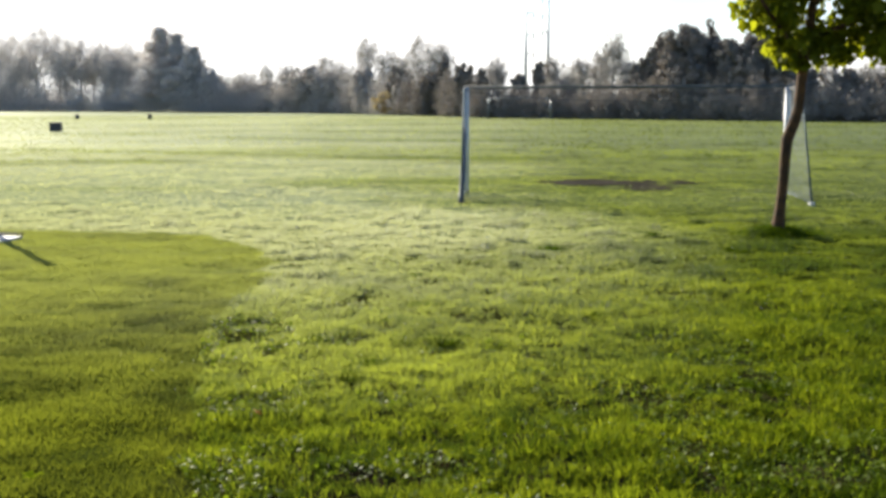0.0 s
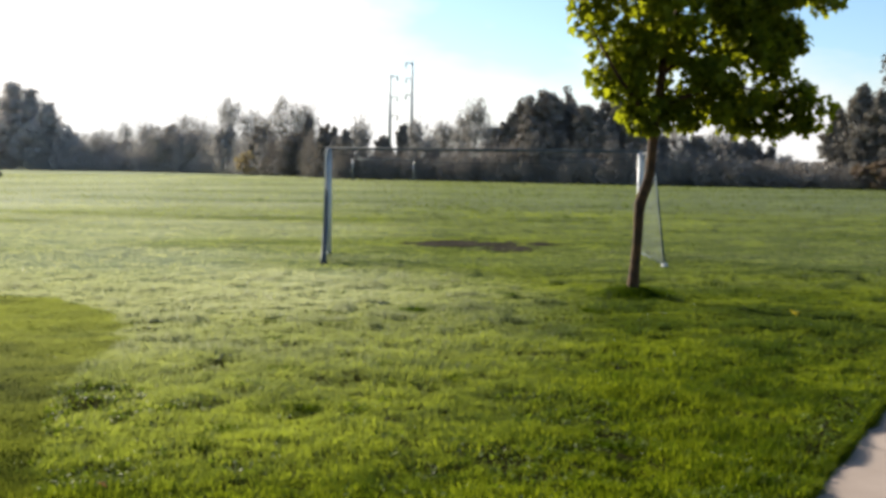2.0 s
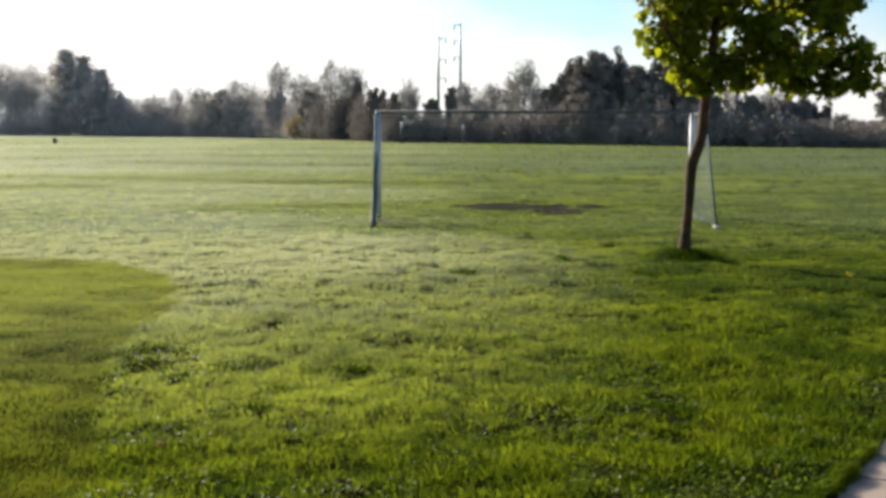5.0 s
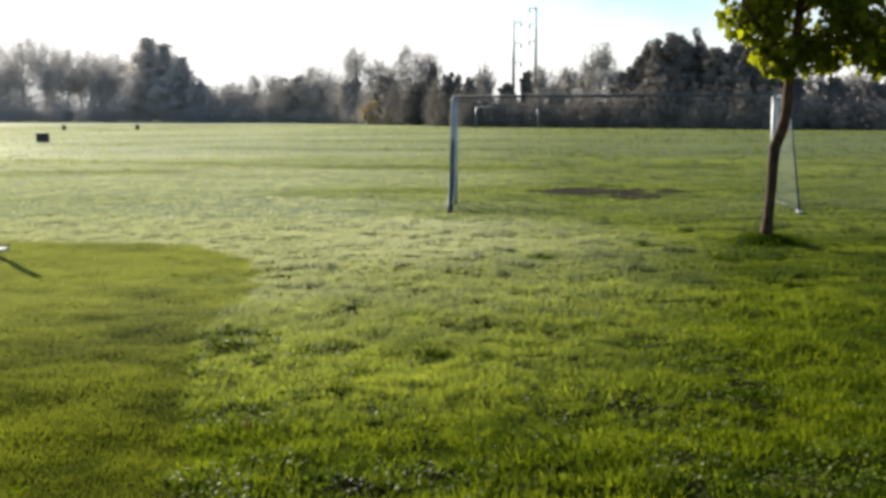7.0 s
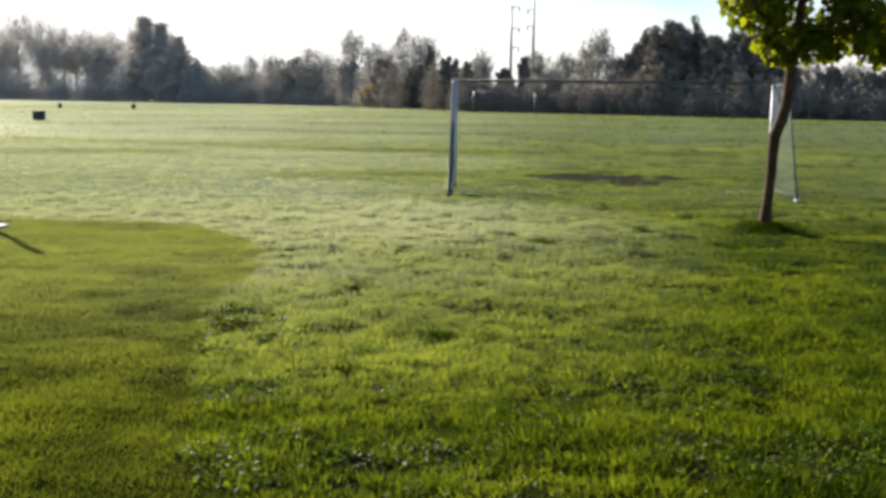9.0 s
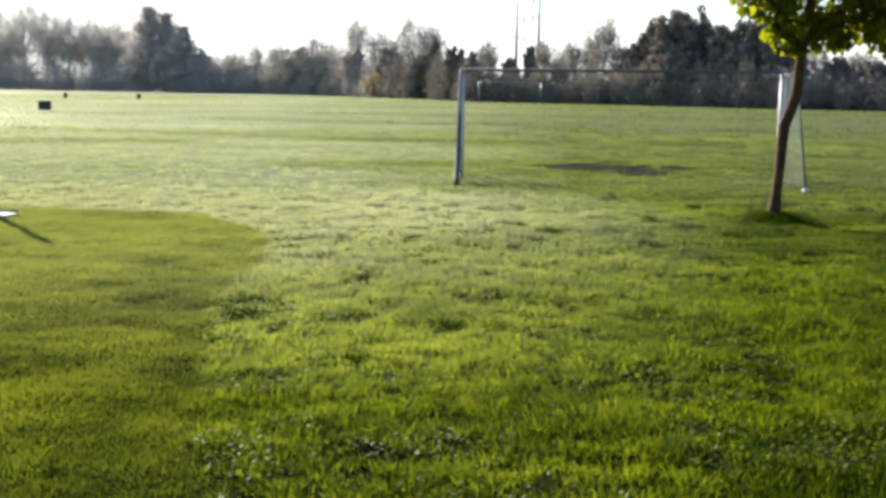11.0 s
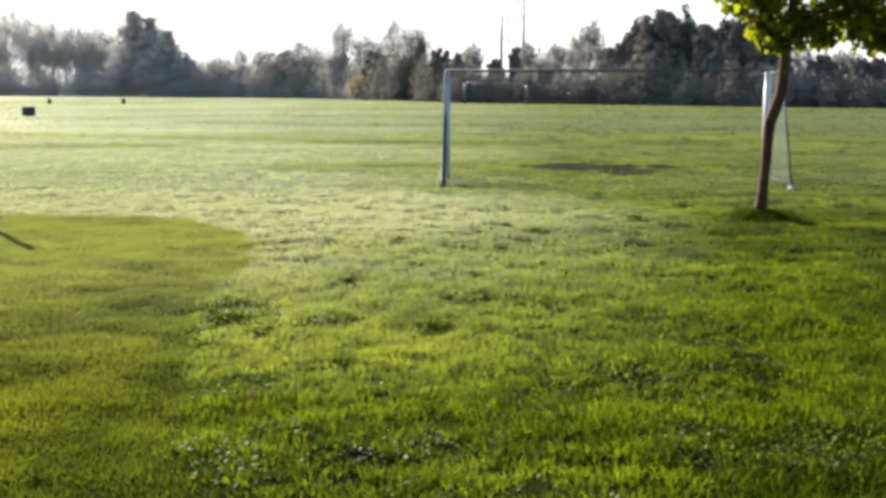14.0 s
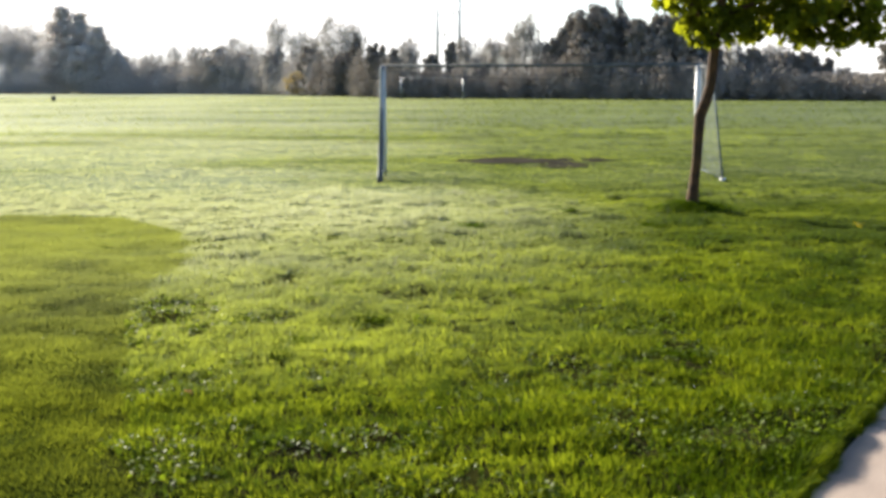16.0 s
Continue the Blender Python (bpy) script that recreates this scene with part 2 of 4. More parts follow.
def arrays(name, verts, faces, mat, parent=None, tint=None, smooth=False, dew=None):
    """A mesh from numpy arrays; all faces have the same number of corners."""
    mesh = bpy.data.meshes.new(name)
    count, corners = faces.shape
    mesh.vertices.add(len(verts))
    mesh.vertices.foreach_set("co", np.ascontiguousarray(verts, dtype=np.float32).ravel())
    mesh.loops.add(count * corners)
    mesh.loops.foreach_set("vertex_index", np.ascontiguousarray(faces, dtype=np.int32).ravel())
    mesh.polygons.add(count)
    mesh.polygons.foreach_set("loop_start", np.arange(0, count * corners, corners, dtype=np.int32))
    if smooth:
        mesh.polygons.foreach_set("use_smooth", np.ones(count, dtype=bool))
    for key, values in (("tint", tint), ("dew", dew)):
        if values is not None:
            stored = mesh.attributes.new(key, "FLOAT", "POINT")
            stored.data.foreach_set("value", np.ascontiguousarray(values, dtype=np.float32))
    mesh.update(calc_edges=True)
    mesh.materials.append(M[mat])
    ob = new(name, mesh)
    if parent is not None:
        ob.parent = parent
    return ob


def root(name, x, y, z=0.0, turn=0.0):
    ob = new(name)
    ob.matrix_world = pose(x, y, z, 0, 0, turn)
    ob.empty_display_size = 0.1
    return ob


def tube(bm, points, radii, sides=8, caps=True):
    """A tube along points, with a radius at each."""
    rings = []
    points = [Vector(p) for p in points]
    for k, p in enumerate(points):
        way = (points[min(k + 1, len(points) - 1)] - points[max(k - 1, 0)]).normalized()
        side = way.cross(Vector((0.13, 1, 0.07))).normalized()
        up = side.cross(way)
        rings.append([bm.verts.new(p + radii[k] * (math.cos(a) * side + math.sin(a) * up))
                      for a in (2 * math.pi * s / sides for s in range(sides))])
    for a, b in zip(rings, rings[1:]):
        for s in range(sides):
            bm.faces.new((a[s], a[(s + 1) % sides], b[(s + 1) % sides], b[s])).smooth = True
    if caps:
        bm.faces.new(rings[0][::-1])
        bm.faces.new(rings[-1])
    return bm


def box(bm, size, at=(0, 0, 0), bevel=0.0):
    made = bmesh.ops.create_cube(bm, size=1.0, matrix=Matrix.Translation(at) @ Matrix.Diagonal((*size, 1)))
    if bevel:
        edges = {e for v in made["verts"] for e in v.link_edges}
        bmesh.ops.bevel(bm, geom=list(edges), offset=bevel, segments=2, affect="EDGES", profile=0.5)
    return bm


RNG = np.random.default_rng(7)


def lattice(ix, iy, seed):
    h = (ix.astype(np.int64) * 374761393 + iy.astype(np.int64) * 668265263 + seed * 974711) & 0x7FFFFFFF
    h = ((h ^ (h >> 13)) * 1274126177) & 0x7FFFFFFF
    return ((h ^ (h >> 16)) & 0xFFFF) / 65535.0


def soft_noise(x, y, scale, seed=0):
    """Smooth noise from 0 to 1 with features 1/scale metres across."""
    x, y = np.asarray(x, float) * scale, np.asarray(y, float) * scale
    ix, iy = np.floor(x), np.floor(y)
    fx, fy = x - ix, y - iy
    fx, fy = fx * fx * (3 - 2 * fx), fy * fy * (3 - 2 * fy)
    a, b = lattice(ix, iy, seed), lattice(ix + 1, iy, seed)
    c, d = lattice(ix, iy + 1, seed), lattice(ix + 1, iy + 1, seed)
    return (a * (1 - fx) + b * fx) * (1 - fy) + (c * (1 - fx) + d * fx) * fy


# ---------------------------------------------------------------- the plan
PATH_AT, PATH_WAY = (2.19, 3.34), (0.558, 0.830)      # the footpath's edge and its direction
PATH_WIDE = 2.1
TREE = (4.15, 13.10)
DIRT = (2.88, 21.45)


def into_path(x, y):
    """Metres from the footpath's edge, positive on the concrete."""
    return (x - PATH_AT[0]) * PATH_WAY[1] - (y - PATH_AT[1]) * PATH_WAY[0]


def mown(x, y):
    """1 on the freshly mown lawn with no dew, 0 on the rest."""
    wob = 0.22 * (soft_noise(x, y, 2.3, 5) - 0.5) + 0.10 * (soft_noise(x, y, 8.0, 6) - 0.5)
    side = np.interp(y, (2.5, 3.6, 4.3, 5.9, 7.8, 8.9, 10.3, 11.5, 12.6), (-0.45, -0.64, -0.82, -1.23, -1.60, -1.58, -1.78, -2.3, -3.19)) - x + wob
    top = np.interp(x, (-30, -5.8, -4.5, -3.2, -1.8), (15.5, 13.18, 13.0, 12.6, 11.5)) - y + 1.5 * wob
    return np.clip(np.minimum(side, top * 0.5) / 0.12 + 0.5, 0, 1)


def bare(x, y):
    """1 on the worn soil of the goal mouth."""
    u, v = (x - DIRT[0]) / 1.6, (y - DIRT[1] + 0.25) / 1.6
    rag = 1.1 * (soft_noise(x, y, 1.1, 11) - 0.5) + 0.7 * (soft_noise(x, y, 3.5, 12) - 0.5)
    return np.clip((1.0 - np.hypot(u, v) + rag) * 3.0, 0, 1)


# thin places in the lawn where dark soil shows: x, y, half-length, half-depth
WORN = ((0.42, 4.10, 0.26, 0.10), (0.72, 4.22, 0.15, 0.07), (0.90, 4.74, 0.10, 0.07), (-0.56, 4.05, 0.20, 0.10), (1.42, 4.68, 0.10, 0.05), (0.02, 4.48, 0.16, 0.08),
        (-0.42, 4.55, 0.12, 0.06), (0.15, 3.86, 0.35, 0.10))


def worn(x, y):
    """1 where the lawn is worn thin."""
    rag = 0.9 * (soft_noise(x, y, 9.0, 81) - 0.5) + 0.5 * (soft_noise(x, y, 22.0, 82) - 0.5)
    return np.clip(2.2 * np.max([1.0 - np.hypot((x - a) / u, (y - b) / v) for a, b, u, v in WORN], 0) + rag + 0.4, 0, 1)


def ground_z(x, y):
    x, y = np.asarray(x, float), np.asarray(y, float)
    near = np.exp(-(np.hypot(x, y) / 40.0) ** 2)
    z = near * (0.035 * (soft_noise(x, y, 1.4, 1) - 0.5) + 0.04 * (soft_noise(x, y, 3.6, 2) - 0.5) + 0.036 * (soft_noise(0.8 * x, y, 7.0, 4) - 0.5) * (1 - mown(x, y)))
    z = z + 0.06 * np.exp(-(((x - TREE[0] - 0.04) / 0.42) ** 2 + ((y - TREE[1]) / 0.30) ** 2))
    z = z + 0.03 * bare(x, y)
    d = into_path(x, y)
    inside = np.clip(np.minimum(d, PATH_WIDE - d) / 0.12, 0, 1)
    return z * (1 - inside) - 0.14 * inside


# ---------------------------------------------------------------- ground
def axis_steps(near0, near1, step, far):
    inner = list(np.arange(near0, near1 + 1e-6, step))
    grow, a, b = step, inner[0], inner[-1]
    while b < far:
        grow *= 1.075
        b += grow
        inner.append(b)
    grow = step
    while a > -far:
        grow *= 1.075
        a -= grow
        inner.insert(0, a)
    return np.array(inner)


gx, gy = axis_steps(-8, 9, 0.14, 2600), axis_steps(-2, 25, 0.14, 2600)
mx, my = np.meshgrid(gx, gy)
gz = ground_z(mx, my)
nx, ny = len(gx), len(gy)
ids = np.arange(nx * ny).reshape(ny, nx)
quads = np.stack([ids[:-1, :-1], ids[:-1, 1:], ids[1:, 1:], ids[1:, :-1]], -1).reshape(-1, 4)


def ground_material():
    mat = bpy.data.materials.new("meadow_ground")
    mat.use_nodes = True
    n, l = mat.node_tree.nodes, mat.node_tree.links
    bsdf = n["Principled BSDF"]
    coords = n.new("ShaderNodeTexCoord")

    def noise_at(scale, detail=4.0, flat=1.0):
        m = n.new("ShaderNodeMapping")
        m.inputs["Scale"].default_value = (flat, 1, 1)
        t = n.new("ShaderNodeTexNoise")
        t.inputs["Scale"].default_value, t.inputs["Detail"].default_value = scale, detail
        l.new(coords.outputs["Object"], m.inputs["Vector"])
        l.new(m.outputs["Vector"], t.inputs["Vector"])
        return t.outputs["Fac"]

    def ramp(fac, dark, light, a=0.3, b=0.7):
        r = n.new("ShaderNodeValToRGB")
        r.color_ramp.elements[0].color, r.color_ramp.elements[1].color = (*dark, 1), (*light, 1)
        r.color_ramp.elements[0].position, r.color_ramp.elements[1].position = a, b
        l.new(fac, r.inputs["Fac"])
        return r.outputs["Color"]

    def mix(fac, a, b, kind="MIX"):
        m = n.new("ShaderNodeMix")
        m.data_type, m.blend_type = "RGBA", kind
        if isinstance(fac, float):
            m.inputs["Factor"].default_value = fac
        else:
            l.new(fac, m.inputs["Factor"])
        l.new(a, m.inputs["A"])
        l.new(b, m.inputs["B"])
        return m.outputs["Result"]

    broad = ramp(noise_at(0.16, 5.0, 0.45), (0.028, 0.042, 0.004), (0.070, 0.086, 0.012))
    grain = ramp(noise_at(7.0, 6.0), (0.020, 0.033, 0.002), (0.062, 0.080, 0.010), 0.25, 0.75)
    turf = mix(0.5, broad, grain)
    lawn_tint, veil = n.new("ShaderNodeAttribute"), n.new("ShaderNodeAttribute")
    lawn_tint.attribute_name, veil.attribute_name = "lawn_tint", "veil"
    turf = mix(0.6, turf, ramp(lawn_tint.outputs["Fac"], (0.022, 0.038, 0.002), (0.137, 0.172, 0.010), 0.15, 0.95))
    # wet turf's pale sheen put into the colour where the stored veil lies
    sheen_drops = ramp(noise_at(1.5, 4.0, 0.4), (0.25, 0.275, 0.190), (0.29, 0.315, 0.225))
    turf = mix(veil.outputs["Fac"], turf, sheen_drops)
    # near-black soil: the shade between blades is put into its colour
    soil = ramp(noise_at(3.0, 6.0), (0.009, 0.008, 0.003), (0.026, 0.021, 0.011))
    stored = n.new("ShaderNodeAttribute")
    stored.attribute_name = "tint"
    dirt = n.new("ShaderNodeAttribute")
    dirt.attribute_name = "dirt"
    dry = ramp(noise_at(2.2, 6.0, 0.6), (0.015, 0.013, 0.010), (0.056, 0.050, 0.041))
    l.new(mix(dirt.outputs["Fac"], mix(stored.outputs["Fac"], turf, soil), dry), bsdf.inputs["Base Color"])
    bsdf.inputs["Roughness"].default_value = 0.75
    bsdf.inputs["Specular IOR Level"].default_value = 0.0
    bump = n.new("ShaderNodeBump")
    bump.inputs["Strength"].default_value, bump.inputs["Distance"].default_value = 0.3, 0.05
    l.new(noise_at(11.0, 6.0), bump.inputs["Height"])
    l.new(bump.outputs["Normal"], bsdf.inputs["Normal"])
    return mat


M["meadow"] = ground_material()
add_dew(M["meadow"], 0.10, "dew", 0.55)
# under: near-black soil beneath the near grass, standing in for blade shade
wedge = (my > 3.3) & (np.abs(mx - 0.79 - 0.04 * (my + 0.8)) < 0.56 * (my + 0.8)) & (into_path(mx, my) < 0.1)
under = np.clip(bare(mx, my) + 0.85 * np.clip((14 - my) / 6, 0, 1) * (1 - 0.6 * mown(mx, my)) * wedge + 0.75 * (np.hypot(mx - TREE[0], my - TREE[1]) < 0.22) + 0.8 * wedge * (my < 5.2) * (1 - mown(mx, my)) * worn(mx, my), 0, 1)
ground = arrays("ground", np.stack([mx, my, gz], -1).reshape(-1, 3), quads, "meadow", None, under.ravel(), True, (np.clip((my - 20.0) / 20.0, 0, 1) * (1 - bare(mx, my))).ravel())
tagged(ground, "wide dewy green playing field of mown turf", "ground", kind="structure")


# ---------------------------------------------------------------- grass
def grass(name, x, y, tall, wide, tint, joints, label, dew, out=None, mat="blade"):
    """Blades at x, y: bent strips of two or three faces, each a few centimetres tall."""
    count = len(x)
    z = ground_z(x, y)
    a, b = RNG.uniform(0, 2 * np.pi, count), RNG.uniform(0, 2 * np.pi, count)
    lean = tall * RNG.uniform(0.15, 0.85, count)
    base = np.stack([x, y, z - 0.004], -1)
    side = np.stack([np.cos(a), np.sin(a), 0 * a], -1) * (wide / 2)[:, None]
    off = np.stack([np.cos(b) * lean, np.sin(b) * lean, tall], -1)
    if out is not None:
        off[:, :2] = 0.45 * off[:, :2] + out
    if joints:
        middle = base + off * np.array([0.32, 0.32, 0.62])
        verts = np.stack([base - side, base + side, middle + 0.75 * side, middle - 0.75 * side, base + off], 1)
        k = 5 * np.arange(count)[:, None]
        faces = np.concatenate([k + [0, 1, 2], k + [0, 2, 3], k + [3, 2, 4]])
        n = 5
    else:
        verts = np.stack([base - side, base + side, base + off], 1)
        faces = 3 * np.arange(count)[:, None] + [0, 1, 2]
        n = 3
    ob = arrays(name, verts.reshape(-1, 3), faces, mat, None, np.repeat(tint, n), False, np.repeat(dew, n))
    return tagged(ob, label, "grass", kind="stuff")


def scatter(count, y0, y1, left, right):
    """Even random places in the wedge of lawn from y0 to y1."""
    y = np.sqrt(RNG.uniform(y0 * y0, y1 * y1, count))
    x = 0.79 + (y + 0.8) * RNG.uniform(left, right, count) + RNG.uniform(-0.4, 0.4, count)
    return x, y


def turf_look(x, y, cut):
    """Base tint and dew of the lawn at a place: sun sheen painted in, paler to the left, greener to the right; dewy in
    bands farther out, plain where mown.
    """
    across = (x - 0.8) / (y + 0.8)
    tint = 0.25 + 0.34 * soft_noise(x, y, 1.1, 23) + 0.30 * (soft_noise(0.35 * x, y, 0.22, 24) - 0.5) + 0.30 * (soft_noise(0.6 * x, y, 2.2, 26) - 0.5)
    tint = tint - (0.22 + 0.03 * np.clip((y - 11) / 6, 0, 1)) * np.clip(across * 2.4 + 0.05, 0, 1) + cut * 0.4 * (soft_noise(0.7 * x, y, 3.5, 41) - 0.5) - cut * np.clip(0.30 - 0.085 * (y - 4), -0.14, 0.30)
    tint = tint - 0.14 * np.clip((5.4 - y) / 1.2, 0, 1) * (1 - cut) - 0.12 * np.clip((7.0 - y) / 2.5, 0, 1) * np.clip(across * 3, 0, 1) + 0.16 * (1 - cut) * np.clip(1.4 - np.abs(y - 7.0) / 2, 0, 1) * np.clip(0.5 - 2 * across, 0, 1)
    # forward glow of the low sun, put into the pale dew colour
    sun_sheen = np.clip(0.70 - 0.29 * np.clip((y - 12.5) / 5, 0, 1) - across * (2.9 + 0.5 * np.clip((y - 12.5) / 5, 0, 1)), 0.05 + 0.14 * np.clip((y - 13) / 6, 0, 1), 1.28)
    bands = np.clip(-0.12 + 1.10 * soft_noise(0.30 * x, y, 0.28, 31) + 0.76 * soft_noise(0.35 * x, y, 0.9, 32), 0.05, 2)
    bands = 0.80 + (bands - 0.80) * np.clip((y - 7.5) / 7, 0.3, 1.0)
    dew = (1 - cut) * np.clip(0.06 + (y - 5.0) / 7.2, 0.02, 1.08) * bands * sun_sheen * (1 - 0.16 * np.clip((y - 14) / 5, 0, 1)) + 0.27 * cut * np.clip((y - 4.5) / 4, 0.05, 1)
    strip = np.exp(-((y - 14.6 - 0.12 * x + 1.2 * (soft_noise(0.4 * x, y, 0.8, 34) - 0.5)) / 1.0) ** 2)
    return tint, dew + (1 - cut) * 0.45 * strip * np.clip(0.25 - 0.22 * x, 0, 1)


# the same painted sheen for the ground, growing with distance
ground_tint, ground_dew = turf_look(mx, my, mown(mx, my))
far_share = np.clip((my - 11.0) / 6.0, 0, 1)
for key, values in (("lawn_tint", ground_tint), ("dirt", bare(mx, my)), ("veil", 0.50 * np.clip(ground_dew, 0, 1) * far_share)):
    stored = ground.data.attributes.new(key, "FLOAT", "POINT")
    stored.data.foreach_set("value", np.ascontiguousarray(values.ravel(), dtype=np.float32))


def lawn(count, y0, y1, tall, wide, joints, label, melt, span=(-0.56, 0.64)):
    x, y = scatter(count, y0, y1, *span)
    clump = 0.55 * soft_noise(x, y, 3.2, 21) + 0.45 * soft_noise(x, y, 9.0, 22)
    keep = RNG.uniform(0, 1, count) < np.clip(3.4 * (clump - 0.20) + 2 * mown(x, y) + np.clip((y - 8) / 6, 0, 0.6), 0.1, 1)
    keep &= (into_path(x, y) < RNG.uniform(-0.03, 0.05, count)) & (RNG.uniform(0, 1, count) > bare(x, y) * 1.2)
    fade = np.clip((y - y0) / melt[0], 0, 1) * np.clip((y1 - y) / melt[1], 0, 1)
    keep &= RNG.uniform(0, 1, count) < fade
    keep &= np.hypot(x - TREE[0], y - TREE[1]) > 0.13
    x, y, clump = x[keep], y[keep], clump[keep]
    cut = mown(x, y)
    tuft = np.clip((soft_noise(x, y, 2.6, 77) - 0.715) * 9, 0, 1) * (1 - cut)
    height = tall * (1 + 1.7 * tuft) * (0.45 + 1.1 * clump) * RNG.uniform(0.6, 1.25, len(x)) * (1 - 0.42 * cut)
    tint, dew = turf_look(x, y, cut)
    # tufts tinted darker: the shade about them put into the colour
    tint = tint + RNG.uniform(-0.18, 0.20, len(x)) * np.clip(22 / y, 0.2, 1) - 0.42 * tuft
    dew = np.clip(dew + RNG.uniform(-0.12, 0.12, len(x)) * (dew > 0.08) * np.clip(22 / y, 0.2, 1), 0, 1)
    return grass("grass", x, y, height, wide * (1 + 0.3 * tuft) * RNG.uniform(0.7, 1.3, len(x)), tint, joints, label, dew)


def tufts(count, each, y0, y1, tall, wide, label):
    """Lawn grown in small tufts: blades that spread from shared roots, with gaps between the tufts."""
    cx, cy = scatter(count, y0, y1, -0.56, 0.64)
    dense = 0.5 * soft_noise(cx, cy, 1.7, 51) + 0.5 * soft_noise(cx, cy, 4.5, 52)
    near_gap = np.clip((5.2 - cy) / 1.5, 0, 1)
    keep = (dense > 0.29 + 0.05 * near_gap + RNG.uniform(-0.1, 0.1, count)) & (into_path(cx, cy) < 0.0) & (mown(cx, cy) < RNG.uniform(0.1, 0.9, count))
    keep &= RNG.uniform(0, 1, count) > 0.9 * worn(cx, cy)
    keep &= RNG.uniform(0, 1, count) < np.clip((y1 - cy) / 3.6, 0, 1)
    cx, cy, dense = cx[keep], cy[keep], dense[keep]
    size = RNG.uniform(0.40, 1.50, len(cx)) * (0.75 + 0.6 * soft_noise(cx, cy, 2.2, 53))
    shade = RNG.uniform(-0.30, 0.36, len(cx))
    k = np.repeat(np.arange(len(cx)), each)
    d = RNG.normal(size=(len(k), 2))
    x, y = cx[k] + 0.030 * size[k] * d[:, 0], cy[k] + 0.030 * size[k] * d[:, 1]
    ok = into_path(x, y) < RNG.uniform(-0.02, 0.05, len(x))
    k, d, x, y = k[ok], d[ok], x[ok], y[ok]
    cut = mown(x, y)
    height = tall * size[k] * RNG.uniform(0.55, 1.2, len(x)) * (1 - 0.58 * cut)
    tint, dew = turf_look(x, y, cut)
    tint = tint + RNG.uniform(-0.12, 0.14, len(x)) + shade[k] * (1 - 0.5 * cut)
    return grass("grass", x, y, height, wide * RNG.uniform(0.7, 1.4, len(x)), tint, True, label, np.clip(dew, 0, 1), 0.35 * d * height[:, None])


tufts(23000, 28, 3.2, 10.6, 0.043, 0.0064, "tufted bright green dewy grass with bare gaps")


def mown_lawn(count, tall, wide, label):
    """The close-cut patch: dense short blades, fuller and thinner by turns."""
    x, y = scatter(count, 3.2, 13.2, -0.56, 0.05)
    lump = 0.5 * soft_noise(0.7 * x, y, 3.3, 71) + 0.5 * soft_noise(0.7 * x, y, 8.0, 72)
    keep = (RNG.uniform(0, 1, count) < mown(x, y) * np.clip(4.2 * (lump - 0.12), 0.8, 1)) & (into_path(x, y) < 0.02)
    x, y, lump = x[keep], y[keep], lump[keep]
    tint, dew = turf_look(x, y, np.ones(len(x)))
    tint = tint + 0.16 + RNG.uniform(-0.16, 0.16, len(x)) + 0.5 * (lump - 0.5)
    return grass("grass", x, y, tall * (0.5 + lump) * RNG.uniform(0.5, 1.25, len(x)), wide * RNG.uniform(0.7, 1.4, len(x)), tint, False, label, np.clip(dew, 0, 1), None, "mown_blade")


mown_lawn(400000, 0.032, 0.009, "close-cut olive green lawn grass without dew")
lawn(420000, 6.6, 17.0, 0.032, 0.013, False, "short bright green lawn grass wet with dew", (3.4, 3.5))
lawn(480000, 13.2, 44.0, 0.021, 0.022, False, "pale green dewy grass of the playing field", (3.5, 12.0))
lawn(190000, 30.0, 130.0, 0.028, 0.070, False, "distant pale grass of the playing field", (12.0, 5.0), (-0.58, 0.5))


# ---------------------------------------------------------------- footpath
def footpath():
    turn = math.degrees(math.atan2(PATH_WAY[1], PATH_WAY[0]))
    walkway = root("pavement", *PATH_AT, 0.0, turn)
    long = 1.5
    bm = box(bmesh.new(), (long - 0.012, PATH_WIDE, 0.11), (0, 0, 0), 0.008)
    mesh = None
    for k in range(-14, 22):
        if mesh is None:
            slab = part("slab", bm, "concrete", walkway)
            mesh = slab.data
        else:
            slab = new("slab", mesh)
            slab.parent = walkway
        slab.matrix_local = pose((k + 0.4) * long, -PATH_WIDE / 2 - 0.02, -0.075 + 0.003 * (k % 2))
    return tagged(walkway, "pinkish grey concrete footpath beside the lawn", "footpath", kind="structure")


footpath()


